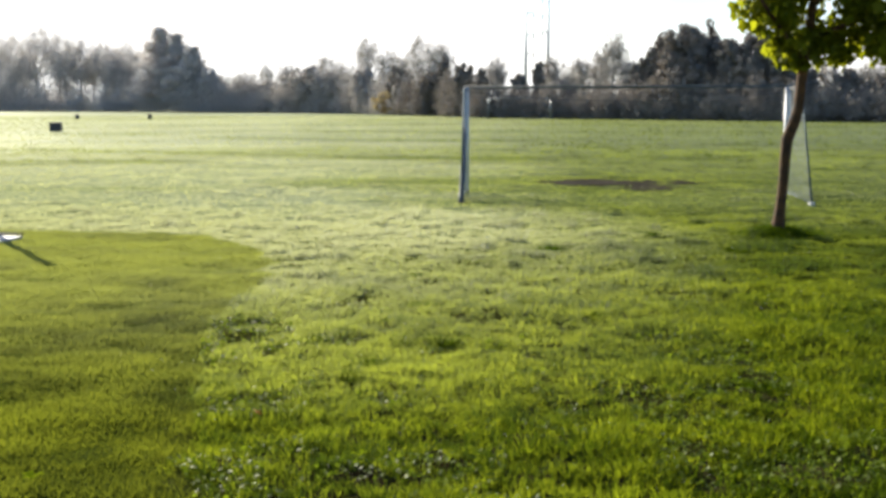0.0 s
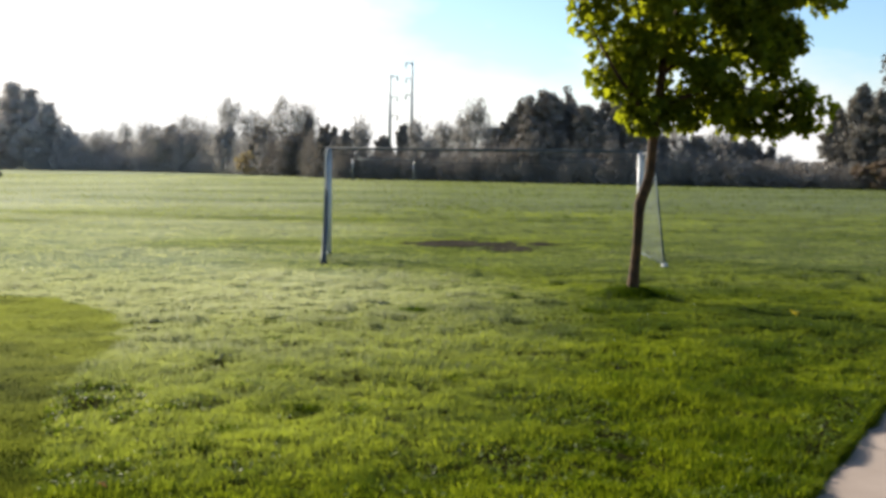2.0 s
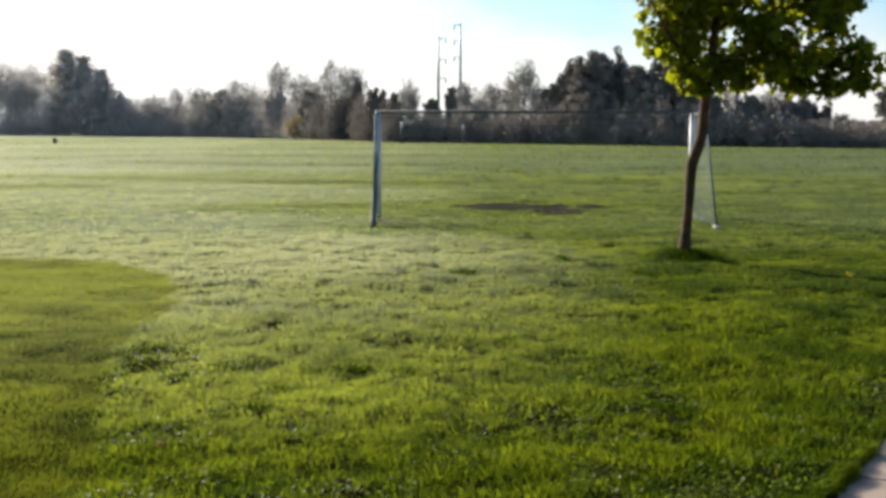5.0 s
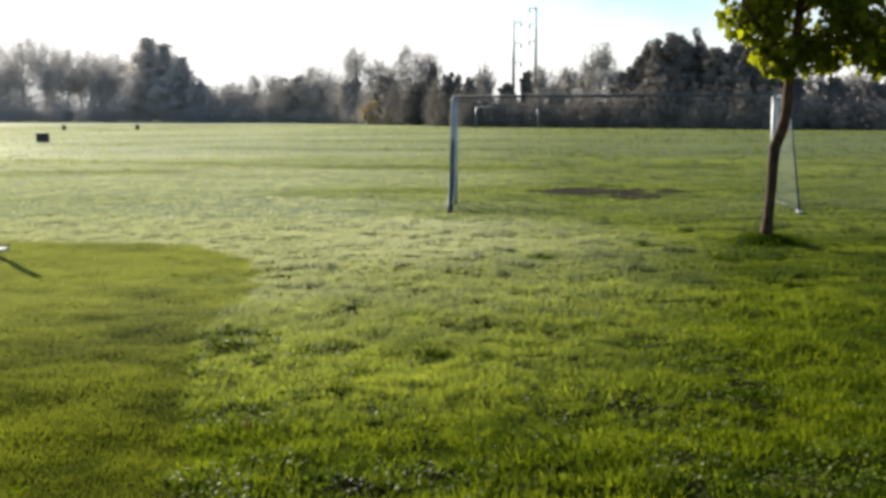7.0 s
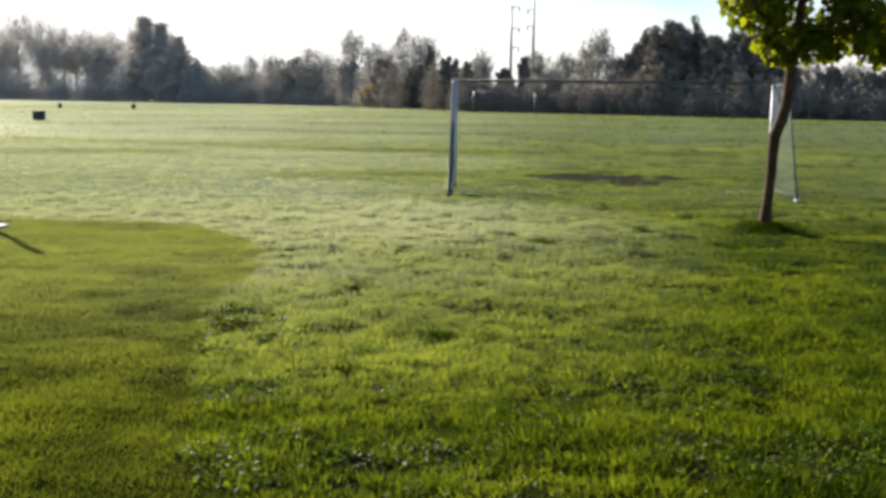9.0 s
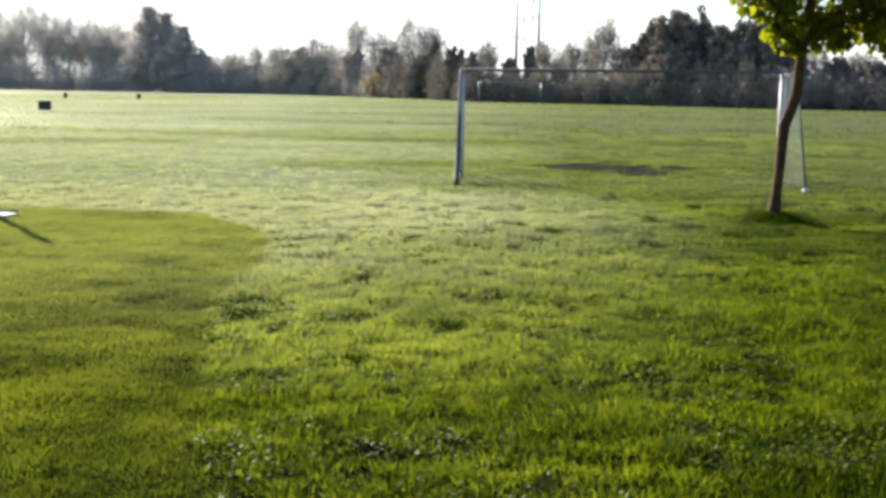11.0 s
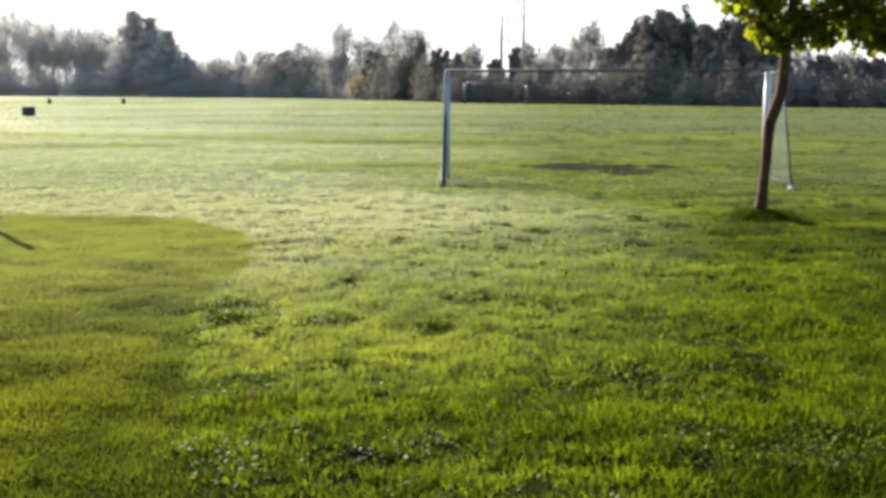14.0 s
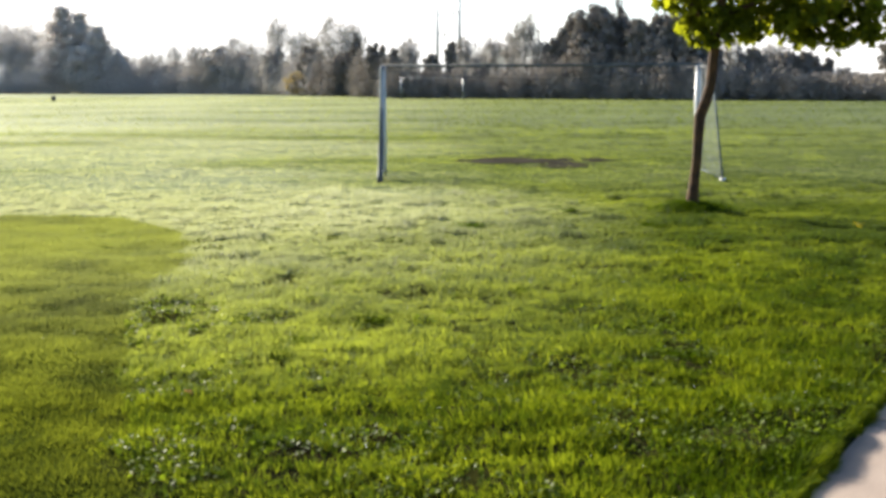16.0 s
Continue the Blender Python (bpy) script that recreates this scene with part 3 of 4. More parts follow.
# ---------------------------------------------------------------- young tree on the lawn
def leaf_cloud(centres, sizes, count, leaf, rng, droop=0.3, up=0.5):
    """Folded five-lobed leaves strewn through ellipsoids."""
    weights = np.array([a * b * c for a, b, c in sizes]) ** 0.8
    pick = rng.choice(len(centres), count, p=weights / weights.sum())
    way = rng.normal(size=(count, 3))
    way /= np.linalg.norm(way, axis=1)[:, None]
    place = np.array(centres)[pick] + way * np.array(sizes)[pick] * (rng.uniform(0.15, 1.0, count) ** 0.45)[:, None]
    face = way + rng.normal(size=(count, 3)) * 0.8 + np.array([0, 0, up])
    face /= np.linalg.norm(face, axis=1)[:, None]
    tip = np.cross(face, rng.normal(size=(count, 3)))
    tip /= np.linalg.norm(tip, axis=1)[:, None]
    tip[:, 2] -= droop
    side = np.cross(face, tip)
    size = leaf * rng.uniform(0.6, 1.25, count)
    outline = np.array([[0, 0, 0], [0.38, 0.12, 0.1], [0.60, 0.52, 0.16], [0.28, 0.62, 0.06], [0, 1.05, -0.1], [-0.28, 0.62, 0.06], [-0.60, 0.52, 0.16], [-0.38, 0.12, 0.1]])
    verts = place[:, None] + size[:, None, None] * (outline[None, :, :1] * side[:, None] + outline[None, :, 1:2] * tip[:, None] + outline[None, :, 2:] * face[:, None])
    k = 8 * np.arange(count)[:, None]
    faces = np.concatenate([k + c for c in ([0, 1, 3], [1, 2, 3], [0, 3, 4], [0, 4, 5], [5, 6, 7], [0, 5, 7])])
    return verts.reshape(-1, 3), faces


def lawn_tree():
    rng = np.random.default_rng(21)
    tree = root("young_tree", *TREE, 0.0)
    trunk_line = [(0, 0, -0.05), (0.005, 0, 0.05), (0.03, 0, 0.40), (0.055, 0, 0.72), (0.062, 0, 1.02), (0.075, 0, 1.23), (0.145, 0, 1.42), (0.205, 0, 1.62), (0.222, 0, 1.95),
                  (0.28, 0.02, 2.5), (0.38, 0.05, 3.3), (0.5, 0.05, 4.2), (0.55, 0, 5.2)]
    bm = tube(bmesh.new(), trunk_line, (0.105, 0.084, 0.068, 0.064, 0.067, 0.070, 0.070, 0.066, 0.062, 0.058, 0.05, 0.035, 0.015), 12)
    for v in bm.verts:
        v.co += Vector((1, 1, 0)) * 0.012 * (noise.noise(v.co * 6.0)) + Vector((0.01 * noise.noise(v.co * 2.3), 0, 0))
    part("trunk", bm, "bark", tree)
    limbs = [((0.27, 0, 2.15), (-0.35, -0.3, 2.9), (-0.85, -0.4, 3.7)), ((0.29, 0, 2.5), (1.0, -0.3, 2.75), (1.8, -0.45, 2.65)),
             ((0.33, 0, 2.9), (1.1, 0.3, 3.5), (2.1, 0.4, 4.0)), ((0.38, 0, 3.3), (-0.3, 0.5, 4.0), (-0.8, 0.9, 4.6)),
             ((0.42, 0, 3.6), (0.7, -0.7, 4.1), (0.9, -1.2, 4.6)), ((0.48, 0, 4.0), (1.0, 0.6, 4.6), (1.5, 0.9, 5.0)), ((0.3, 0, 2.6), (0.5, 0.7, 3.1), (0.8, 1.3, 3.5)),
             ((0.45, 0, 3.9), (0.1, -0.3, 4.6), (-0.3, -0.5, 5.2))]
    for line in limbs:
        part("branch", tube(bmesh.new(), line, (0.035, 0.022, 0.008), 6), "bark", tree)
    centres, sizes = [], []
    # lobes of the crown: x, y, z and radius
    lobes = [(-0.55, -0.2, 3.55, .55), (-0.75, -0.1, 4.05, .5), (-0.1, 0.1, 3.0, .5), (0.18, 0, 2.45, .38), (0.05, -0.1, 2.2, .24), (0.4, 0.2, 3.3, .75), (0.35, -0.4, 4.0, .85),
             (1.1, -0.2, 3.1, .6), (1.75, -0.2, 2.75, .5), (1.25, -0.3, 2.4, .36), (2.15, -0.3, 2.5, .42), (1.3, 0.3, 2.6, .5), (0.6, 0.1, 2.55, .4), (1.95, 0.1, 3.0, .45), (-0.05, -0.1, 2.6, .4), (1.0, 0.1, 4.0, .8), (1.65, 0.0, 2.32, .36), (1.92, -0.2, 2.3, .34), (1.45, 0.2, 2.4, .36), (1.5, 0.2, 3.6, .75), (1.9, 0.2, 3.3, .5), (2.3, 0.3, 4.1, .6),
             (1.1, 0.5, 4.5, .9), (0.2, 0.3, 5.0, .8), (-0.5, 0.5, 4.7, .6), (0.9, -0.8, 4.6, .7), (1.7, 0.6, 5.0, .6), (0.7, 1.1, 3.7, .7), (2.6, 0.2, 4.35, .35), (0.75, 0, 2.9, .45), (1.6, 0.1, 4.4, .7), (2.0, 0.2, 3.75, .55), (1.2, -0.2, 3.5, .6), (-0.22, 0.1, 2.9, .42), (0.05, 0.2, 2.38, .34), (0.5, 0.1, 2.5, .38), (0.8, 0.15, 2.4, .34), (0.15, -0.2, 3.4, .5)]
    for lx, ly, lz, r in lobes:
        for _ in range(6):
            w = rng.normal(size=3)
            w /= np.linalg.norm(w)
            centres.append(np.array((lx, ly, lz)) + w * r * 0.6)
            sizes.append((r * 0.44, r * 0.44, r * 0.38))
    verts, faces = leaf_cloud(centres, sizes, 15600, 0.098, rng)
    arrays("crown", verts, faces, "leaf", tree)
    return tagged(tree, "young broadleaf tree with crooked trunk and green leaves", "tree")


lawn_tree()


# ---------------------------------------------------------------- goals
def cord_panel(bm, a, b, c, d, across, down, thick):
    """A net panel between four corners: flat cords a few millimetres wide, two crossing sets."""
    a, b, c, d = (Vector(p) for p in (a, b, c, d))

    def strip(p, q):
        way = (q - p).normalized()
        side = way.cross((b - a).cross(d - a).normalized()).normalized() * thick / 2
        bm.faces.new([bm.verts.new(v) for v in (p - side, p + side, q + side, q - side)])

    for k in range(across + 1):
        t = k / across
        strip(a.lerp(b, t), d.lerp(c, t))
    for k in range(down + 1):
        t = k / down
        strip(a.lerp(d, t), b.lerp(c, t))
    return bm


def goal(name, at, turn, wide, high, deep, top_deep, label, netted=True, bar="dark_net", paint="white_paint"):
    g = root(name, *at, 0.0, turn)
    w = wide / 2
    r = 0.056
    back_x = {-1: -w + 0.02, 1: w - 0.16}
    for s in (-1, 1):
        part("post", tube(bmesh.new(), [(s * w, 0, 0), (s * w, 0, high)], (r, r), 12), paint, g)
        part("side_bar", tube(bmesh.new(), [(s * w, 0, 0.04), (back_x[s], -deep, 0.04)], (0.012, 0.012), 8), "stay_paint", g)
        part("top_arm", tube(bmesh.new(), [(s * w, 0, high - 0.03), (s * w, -top_deep, high - 0.05)], (0.017, 0.017), 8), "grey_paint", g)
        part("back_stay", tube(bmesh.new(), [(s * w, -top_deep, high - 0.05), (back_x[s], -deep, 0.04)], (0.017, 0.017), 8), "stay_paint", g)
        part("foot", box(bmesh.new(), (0.09, 0.11, 0.05), (back_x[s], -deep, 0.025), 0.01), "rubber" if s < 0 else "white_paint", g, "dark rubber foot block" if s < 0 else "low white painted foot block")
    # default bar colour is dark: the crossbar's backlit shade put into it
    part("crossbar", tube(bmesh.new(), [(-w - r, 0, high), (w + r, 0, high)], (r * 0.5, r * 0.5), 12), bar, g)
    if netted:
        for s in (-1, 1):
            bm = cord_panel(bmesh.new(), (s * w, 0, high), (s * w, -top_deep, high - 0.05), (back_x[s], -deep, 0.04), (s * w, 0, 0.02), 36, 40, 0.0055)
            part("side_net", bm, "net", g)
        part("back_net", cord_panel(bmesh.new(), (-w, -top_deep, high - 0.06), (w, -top_deep, high - 0.06), (back_x[1], -deep, 0.05), (back_x[-1], -deep, 0.05), 40, 14, 0.0016), "dark_net", g)
        part("top_net", cord_panel(bmesh.new(), (-w, 0, high), (w, 0, high), (w, -top_deep, high - 0.06), (-w, -top_deep, high - 0.06), 40, 6, 0.0016), "dark_net", g)
        hang = [(-w - 0.01, -0.62 * top_deep, 0.62 * high), (-w - 0.005, -0.9 * top_deep, 0.50 * high), (-w + 0.005, -1.2 * top_deep, 0.36 * high), (-w + 0.01, -0.66 * deep, 0.22 * high), (-w + 0.015, -0.82 * deep, 0.10 * high), (back_x[-1], -0.95 * deep, 0.03)]
        bundle = tube(bmesh.new(), hang, (0.020, 0.040, 0.034, 0.050, 0.042, 0.055), 9)
        bmesh.ops.subdivide_edges(bundle, edges=list(bundle.edges), cuts=2, use_grid_fill=True)
        for v in bundle.verts:
            v.co += 0.014 * Vector((noise.noise(v.co * 9.0), noise.noise(v.co * 11.0 + Vector((3, 1, 2))), 0))
        part("net_bundle", bundle, "gathered_net", g, "gathered blue grey net hanging beside the post")
        sag = [(-w + wide * k / 24, -top_deep + 0.05, high - 0.06 - 0.20 * math.sin(math.pi * k / 24) ** 0.7) for k in range(25)]
        part("net_rope", tube(bmesh.new(), sag, [0.007] * 25, 5), "dark_net", g)
    return tagged(g, label, "goal", "goals on the field")


goal("soccer_goal", (2.86, 19.75), 0, 6.00, 1.98, 2.5, 0.95, "white metal soccer goal with sagging net, seen from behind")
goal("soccer_goal", (1.16, 102.6), 180, 5.9, 2.0, 1.6, 0.8, "weathered grey soccer goal before the dark trees", False, "galvanised", "galvanised")


# ---------------------------------------------------------------- slab and sign post at the lawn's edge
def post_and_slab():
    slab = root("concrete_pad", -6.30, 12.16, 0.0, -10)
    bm = box(bmesh.new(), (1.7, 0.55, 0.10), (0, 0, -0.01), 0.012)
    part("pad", bm, "pale_concrete", slab)
    tagged(slab, "pale concrete pad set flush in the mown lawn", "concrete pad")
    edging = root("timber_edging", -6.3, 12.62, 0.0, -8)
    part("beam", box(bmesh.new(), (1.55, 0.07, 0.10), (0, 0, 0.0), 0.012), "soil", edging)
    tagged(edging, "dark weathered timber edging behind the concrete pad", "edging")
    stake = root("short_post", -6.14, 12.80, 0.0)
    part("pole", tube(bmesh.new(), [(0, 0, 0), (0, 0, 1.60)], (0.05, 0.05), 10), "galvanised", stake)
    part("cap", tube(bmesh.new(), [(0, 0, 1.60), (0, 0, 1.65)], (0.055, 0.04), 10), "galvanised", stake)
    tagged(stake, "short grey steel post standing on the concrete pad", "post")


post_and_slab()


# ---------------------------------------------------------------- bins on the field
def crate(at, turn):
    c = root("equipment_box", *at, 0.0, turn)
    part("body", box(bmesh.new(), (0.64, 0.52, 0.46), (0, 0, 0.25), 0.03), "dark_plastic", c)
    part("lid", box(bmesh.new(), (0.69, 0.57, 0.06), (0, 0, 0.51), 0.02), "dark_plastic", c)
    return tagged(c, "dark grey plastic equipment box on the wet grass", "box")


def drum(at):
    c = root("barrel", *at, 0.0)
    part("body", tube(bmesh.new(), [(0, 0, 0.0), (0, 0, 0.04), (0, 0, 0.24), (0, 0, 0.43), (0, 0, 0.46)], (0.16, 0.19, 0.21, 0.19, 0.16), 16), "dark_plastic", c)
    part("rim", tube(bmesh.new(), [(0, 0, 0.45), (0, 0, 0.48)], (0.20, 0.20), 16), "dark_plastic", c)
    return tagged(c, "small dark barrel standing far out on the field", "barrel", "barrels on the field")


crate((-26.0, 60.5), 12)
drum((-42.8, 104.0))
drum((-35.4, 104.0))


# ---------------------------------------------------------------- power poles
def power_pole(at, high, arms, label):
    p = root("power_pole", *at, 0.0)
    part("shaft", tube(bmesh.new(), [(0, 0, 0), (0, 0, high * 0.5), (0, 0, high)], (0.55, 0.42, 0.26), 10), "galvanised", p)
    for z, reach in arms:
        arm = part("cross_arm", tube(bmesh.new(), [(0, 0, z), (reach * 0.5, 0, z + 0.3), (reach, 0, z + 0.45)], (0.2, 0.15, 0.1), 6), "galvanised", p)
        part("insulator", tube(bmesh.new(), [(reach, 0, z + 0.4), (reach, 0, z - 0.2), (reach, 0, z - 1.2)], (0.1, 0.22, 0.14), 8), "dark_plastic", arm)
    return tagged(p, label, "power pole", "power poles behind the trees")


power_pole((3.76, 320), 27.9, ((27.0, 2.2), (20.9, 2.2), (15.4, 2.2)), "tall grey steel power pole with three short arms")
power_pole((10.27, 320), 31.8, ((31.0, -1.8), (26.4, -1.8), (21.6, -1.8)), "tallest grey steel power pole with short arms")


# ---------------------------------------------------------------- far trees
def sprays(place, size, rng, steep=0.35):
    """Small pointed sprays of leaves or needles at the places given, most of them hanging steeply."""
    count = len(place)
    u, v = rng.normal(size=(count, 3)), rng.normal(size=(count, 3))
    u[:, 2] *= steep
    v[:, :2] *= steep * 1.6
    u /= np.linalg.norm(u, axis=1)[:, None]
    v /= np.linalg.norm(v, axis=1)[:, None]
    s = (size * rng.uniform(0.5, 1.45, count))[:, None]
    verts = np.stack([place - 0.55 * s * u, place + 0.55 * s * u, place + 0.95 * s * v], 1)
    return verts.reshape(-1, 3), 3 * np.arange(count)[:, None] + [0, 1, 2]


def in_puffs(centres, sizes, count, rng, power=0.4):
    """Random places inside ellipsoids, denser near their skins."""
    centres, sizes = np.array(centres), np.array(sizes)
    weights = sizes.prod(1) ** 0.7
    pick = rng.choice(len(centres), count, p=weights / weights.sum())
    way = rng.normal(size=(count, 3))
    way /= np.linalg.norm(way, axis=1)[:, None]
    return centres[pick] + way * sizes[pick] * (rng.uniform(0, 1, count) ** power)[:, None]


def twigs(bm, ends, starts, thick):
    """Thin tapering twigs from starts to ends, each a narrow three-sided spike."""
    for p, q in zip(starts, ends):
        p, q = Vector(p), Vector(q)
        side = (q - p).cross(Vector((0.3, 1, 0.2))).normalized() * thick
        up = (q - p).cross(side).normalized() * thick
        a, b, c, d = (bm.verts.new(v) for v in (p + side, p - 0.5 * side + 0.87 * up, p - 0.5 * side - 0.87 * up, q))
        for f in ((a, b, d), (b, c, d), (c, a, d)):
            bm.faces.new(f)


def far_tree(name, at, high, wide, kind, label, crown, bark, seed):
    """kind: pine (tiers of flat boughs), airy (fans of bare twigs with few leaves), round (dense lumpy crown), bush."""
    rng = np.random.default_rng(seed)
    tree = root(name, *at, 0.0)
    r0 = 0.014 * high + 0.04
    lean = rng.uniform(-0.03, 0.03, 2) * high
    limbs = bmesh.new()
    if kind != "bush":
        line = [(0, 0, -0.1), (lean[0] * 0.3, lean[1] * 0.3, high * 0.4), (lean[0], lean[1], high * 0.9)]
        part("trunk", tube(bmesh.new(), line, (r0, r0 * 0.65, 0.03), 7), bark, tree)
    if kind in ("pine", "spruce"):
        centres, sizes = [], []
        tiers = int(11 + high * 0.6)
        for k in range(tiers):
            t = (k + rng.uniform(-0.25, 0.25)) / (tiers - 1)
            z = high * (0.14 + 0.82 * t)
            for b in range(9):
                a = 2 * math.pi * (b + rng.uniform(-0.4, 0.4)) / 9
                reach = wide * (1.0 - 0.84 * max(t, 0) ** (1.7 if kind == "pine" else 1.05)) * rng.uniform(0.40, 1.2)
                tip = (lean[0] * t + math.cos(a) * reach, lean[1] * t + math.sin(a) * reach, z + rng.uniform(-0.02, 0.035) * high)
                tube(limbs, [(lean[0] * t, lean[1] * t, z - 0.03 * high), tip], (0.015 + 0.004 * high, 0.02), 4, False)
                for f in (0.35, 0.68, 0.98):
                    centres.append((lean[0] * t + math.cos(a) * reach * f, lean[1] * t + math.sin(a) * reach * f, z + (tip[2] - z) * f + 0.012 * high))
                    sizes.append((0.10 * wide + 0.14 * reach, 0.10 * wide + 0.14 * reach, 0.022 * high + 0.16))
        centres.append((lean[0], lean[1], high * 0.96))
        sizes.append((0.10 * wide, 0.10 * wide, 0.035 * high))
        place = in_puffs(centres, sizes, int(6500 + 1300 * high), rng)
        verts, faces = sprays(place, 0.24, rng, 0.6)
    elif kind == "airy":
        way = rng.normal(size=(210, 3))
        way *= (rng.uniform(0.05, 1.0, 210) ** 0.38 / np.linalg.norm(way, axis=1))[:, None]
        ends = way * np.array([1.1 * wide, 1.1 * wide, 0.33 * high]) * (0.85 + 0.15 * np.sin(3 * np.arctan2(way[:, 1], way[:, 0]) + seed))[:, None] + np.array([lean[0], lean[1], 0.665 * high])
        forks = rng.normal(size=(11, 3)) * np.array([0.42 * wide, 0.42 * wide, 0.13 * high]) + np.array([lean[0], lean[1], 0.60 * high])
        for f in forks:
            tube(limbs, [(lean[0] * 0.3, lean[1] * 0.3, high * 0.34 * rng.uniform(0.7, 1.3)), (f[0] * 0.55, f[1] * 0.55, f[2] * 0.80), f], (0.025 + 0.005 * high, 0.05, 0.028), 4, False)
        near = np.argmin(((ends[:, None] - forks[None]) ** 2).sum(-1) + 4 * np.clip(forks[None, :, 2] - ends[:, None, 2], 0, 99) ** 2, 1)
        middle = 0.5 * (forks[near] + ends) + rng.normal(size=(210, 3)) * 0.05 * wide
        twigs(limbs, middle, forks[near], 0.030)
        twigs(limbs, ends, middle, 0.024)
        fine = np.repeat(ends, 4, 0) + rng.normal(size=(840, 3)) * np.array([0.10 * wide, 0.10 * wide, 0.035 * high]) + np.array([0, 0, 0.025 * high])
        twigs(limbs, fine, np.repeat(0.4 * middle + 0.6 * ends, 4, 0), 0.017)
        place = fine[rng.integers(0, 840, int((500 + 210 * high) * (2.6 if "misty" in crown else 1)))]
        place = place + rng.normal(size=place.shape) * np.array([0.06 * wide, 0.06 * wide, 0.022 * high])
        verts, faces = sprays(place, 0.16, rng, 0.8)
    else:
        n = 150 if kind == "round" else 40
        w = rng.normal(size=(n, 3))
        w *= (rng.uniform(0.02, 1.0, n) ** 0.4 / np.linalg.norm(w, axis=1))[:, None]
        lump = 0.84 + 0.16 * np.sin(3 * np.arctan2(w[:, 1], w[:, 0]) + seed) * np.cos(4 * w[:, 2] + seed)
        centres = w * lump[:, None] * np.array([0.94 * wide, 0.94 * wide, 0.46 * high]) + np.array([lean[0], lean[1], 0.52 * high])
        sizes = np.stack([wide * rng.uniform(0.11, 0.22, n), wide * rng.uniform(0.11, 0.22, n), high * rng.uniform(0.035, 0.075, n)], -1)
        for c in centres[::6]:
            tube(limbs, [(0, 0, high * 0.1), (c[0] * 0.5, c[1] * 0.5, c[2] * 0.6), c], (0.08, 0.05, 0.02), 4, False)
        place = in_puffs(centres, sizes, int((4600 if kind == "round" else 2600) + 1000 * high), rng)
        verts, faces = sprays(place, 0.23 if kind == "round" else 0.15, rng, 0.35)
    verts[:, 2] = np.maximum(verts[:, 2], 0.02)
    tagged(part("branchwork", limbs, bark, tree), kind="stuff")
    arrays("crown", verts, faces, crown, tree)
    return tagged(tree, label, "bush" if kind == "bush" else "tree", "trees at the far edge of the field")


def edge_y(slope):
    """How far the field's wooded edge lies, in the direction x = slope * y."""
    return float(np.interp(slope, (-0.62, -0.477, -0.29, -0.166, -0.036, 0.215, 0.335, 0.56), (215, 200, 172, 152, 111, 92, 86, 77)))


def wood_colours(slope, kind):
    """Crown and bark by where the tree stands: morning mist put into paler colours towards the sun, dark pines away
    from it.
    """
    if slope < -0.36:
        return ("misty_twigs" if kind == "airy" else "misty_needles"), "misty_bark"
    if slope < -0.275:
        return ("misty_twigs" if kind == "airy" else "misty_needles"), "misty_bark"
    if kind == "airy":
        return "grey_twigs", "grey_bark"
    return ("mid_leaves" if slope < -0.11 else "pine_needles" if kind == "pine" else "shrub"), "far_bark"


PINE, AIRY, ROUND = "dark green pine tree with layered branches", "pale half-bare autumn tree with thin twigs", "dense dark evergreen tree in the wood's edge"
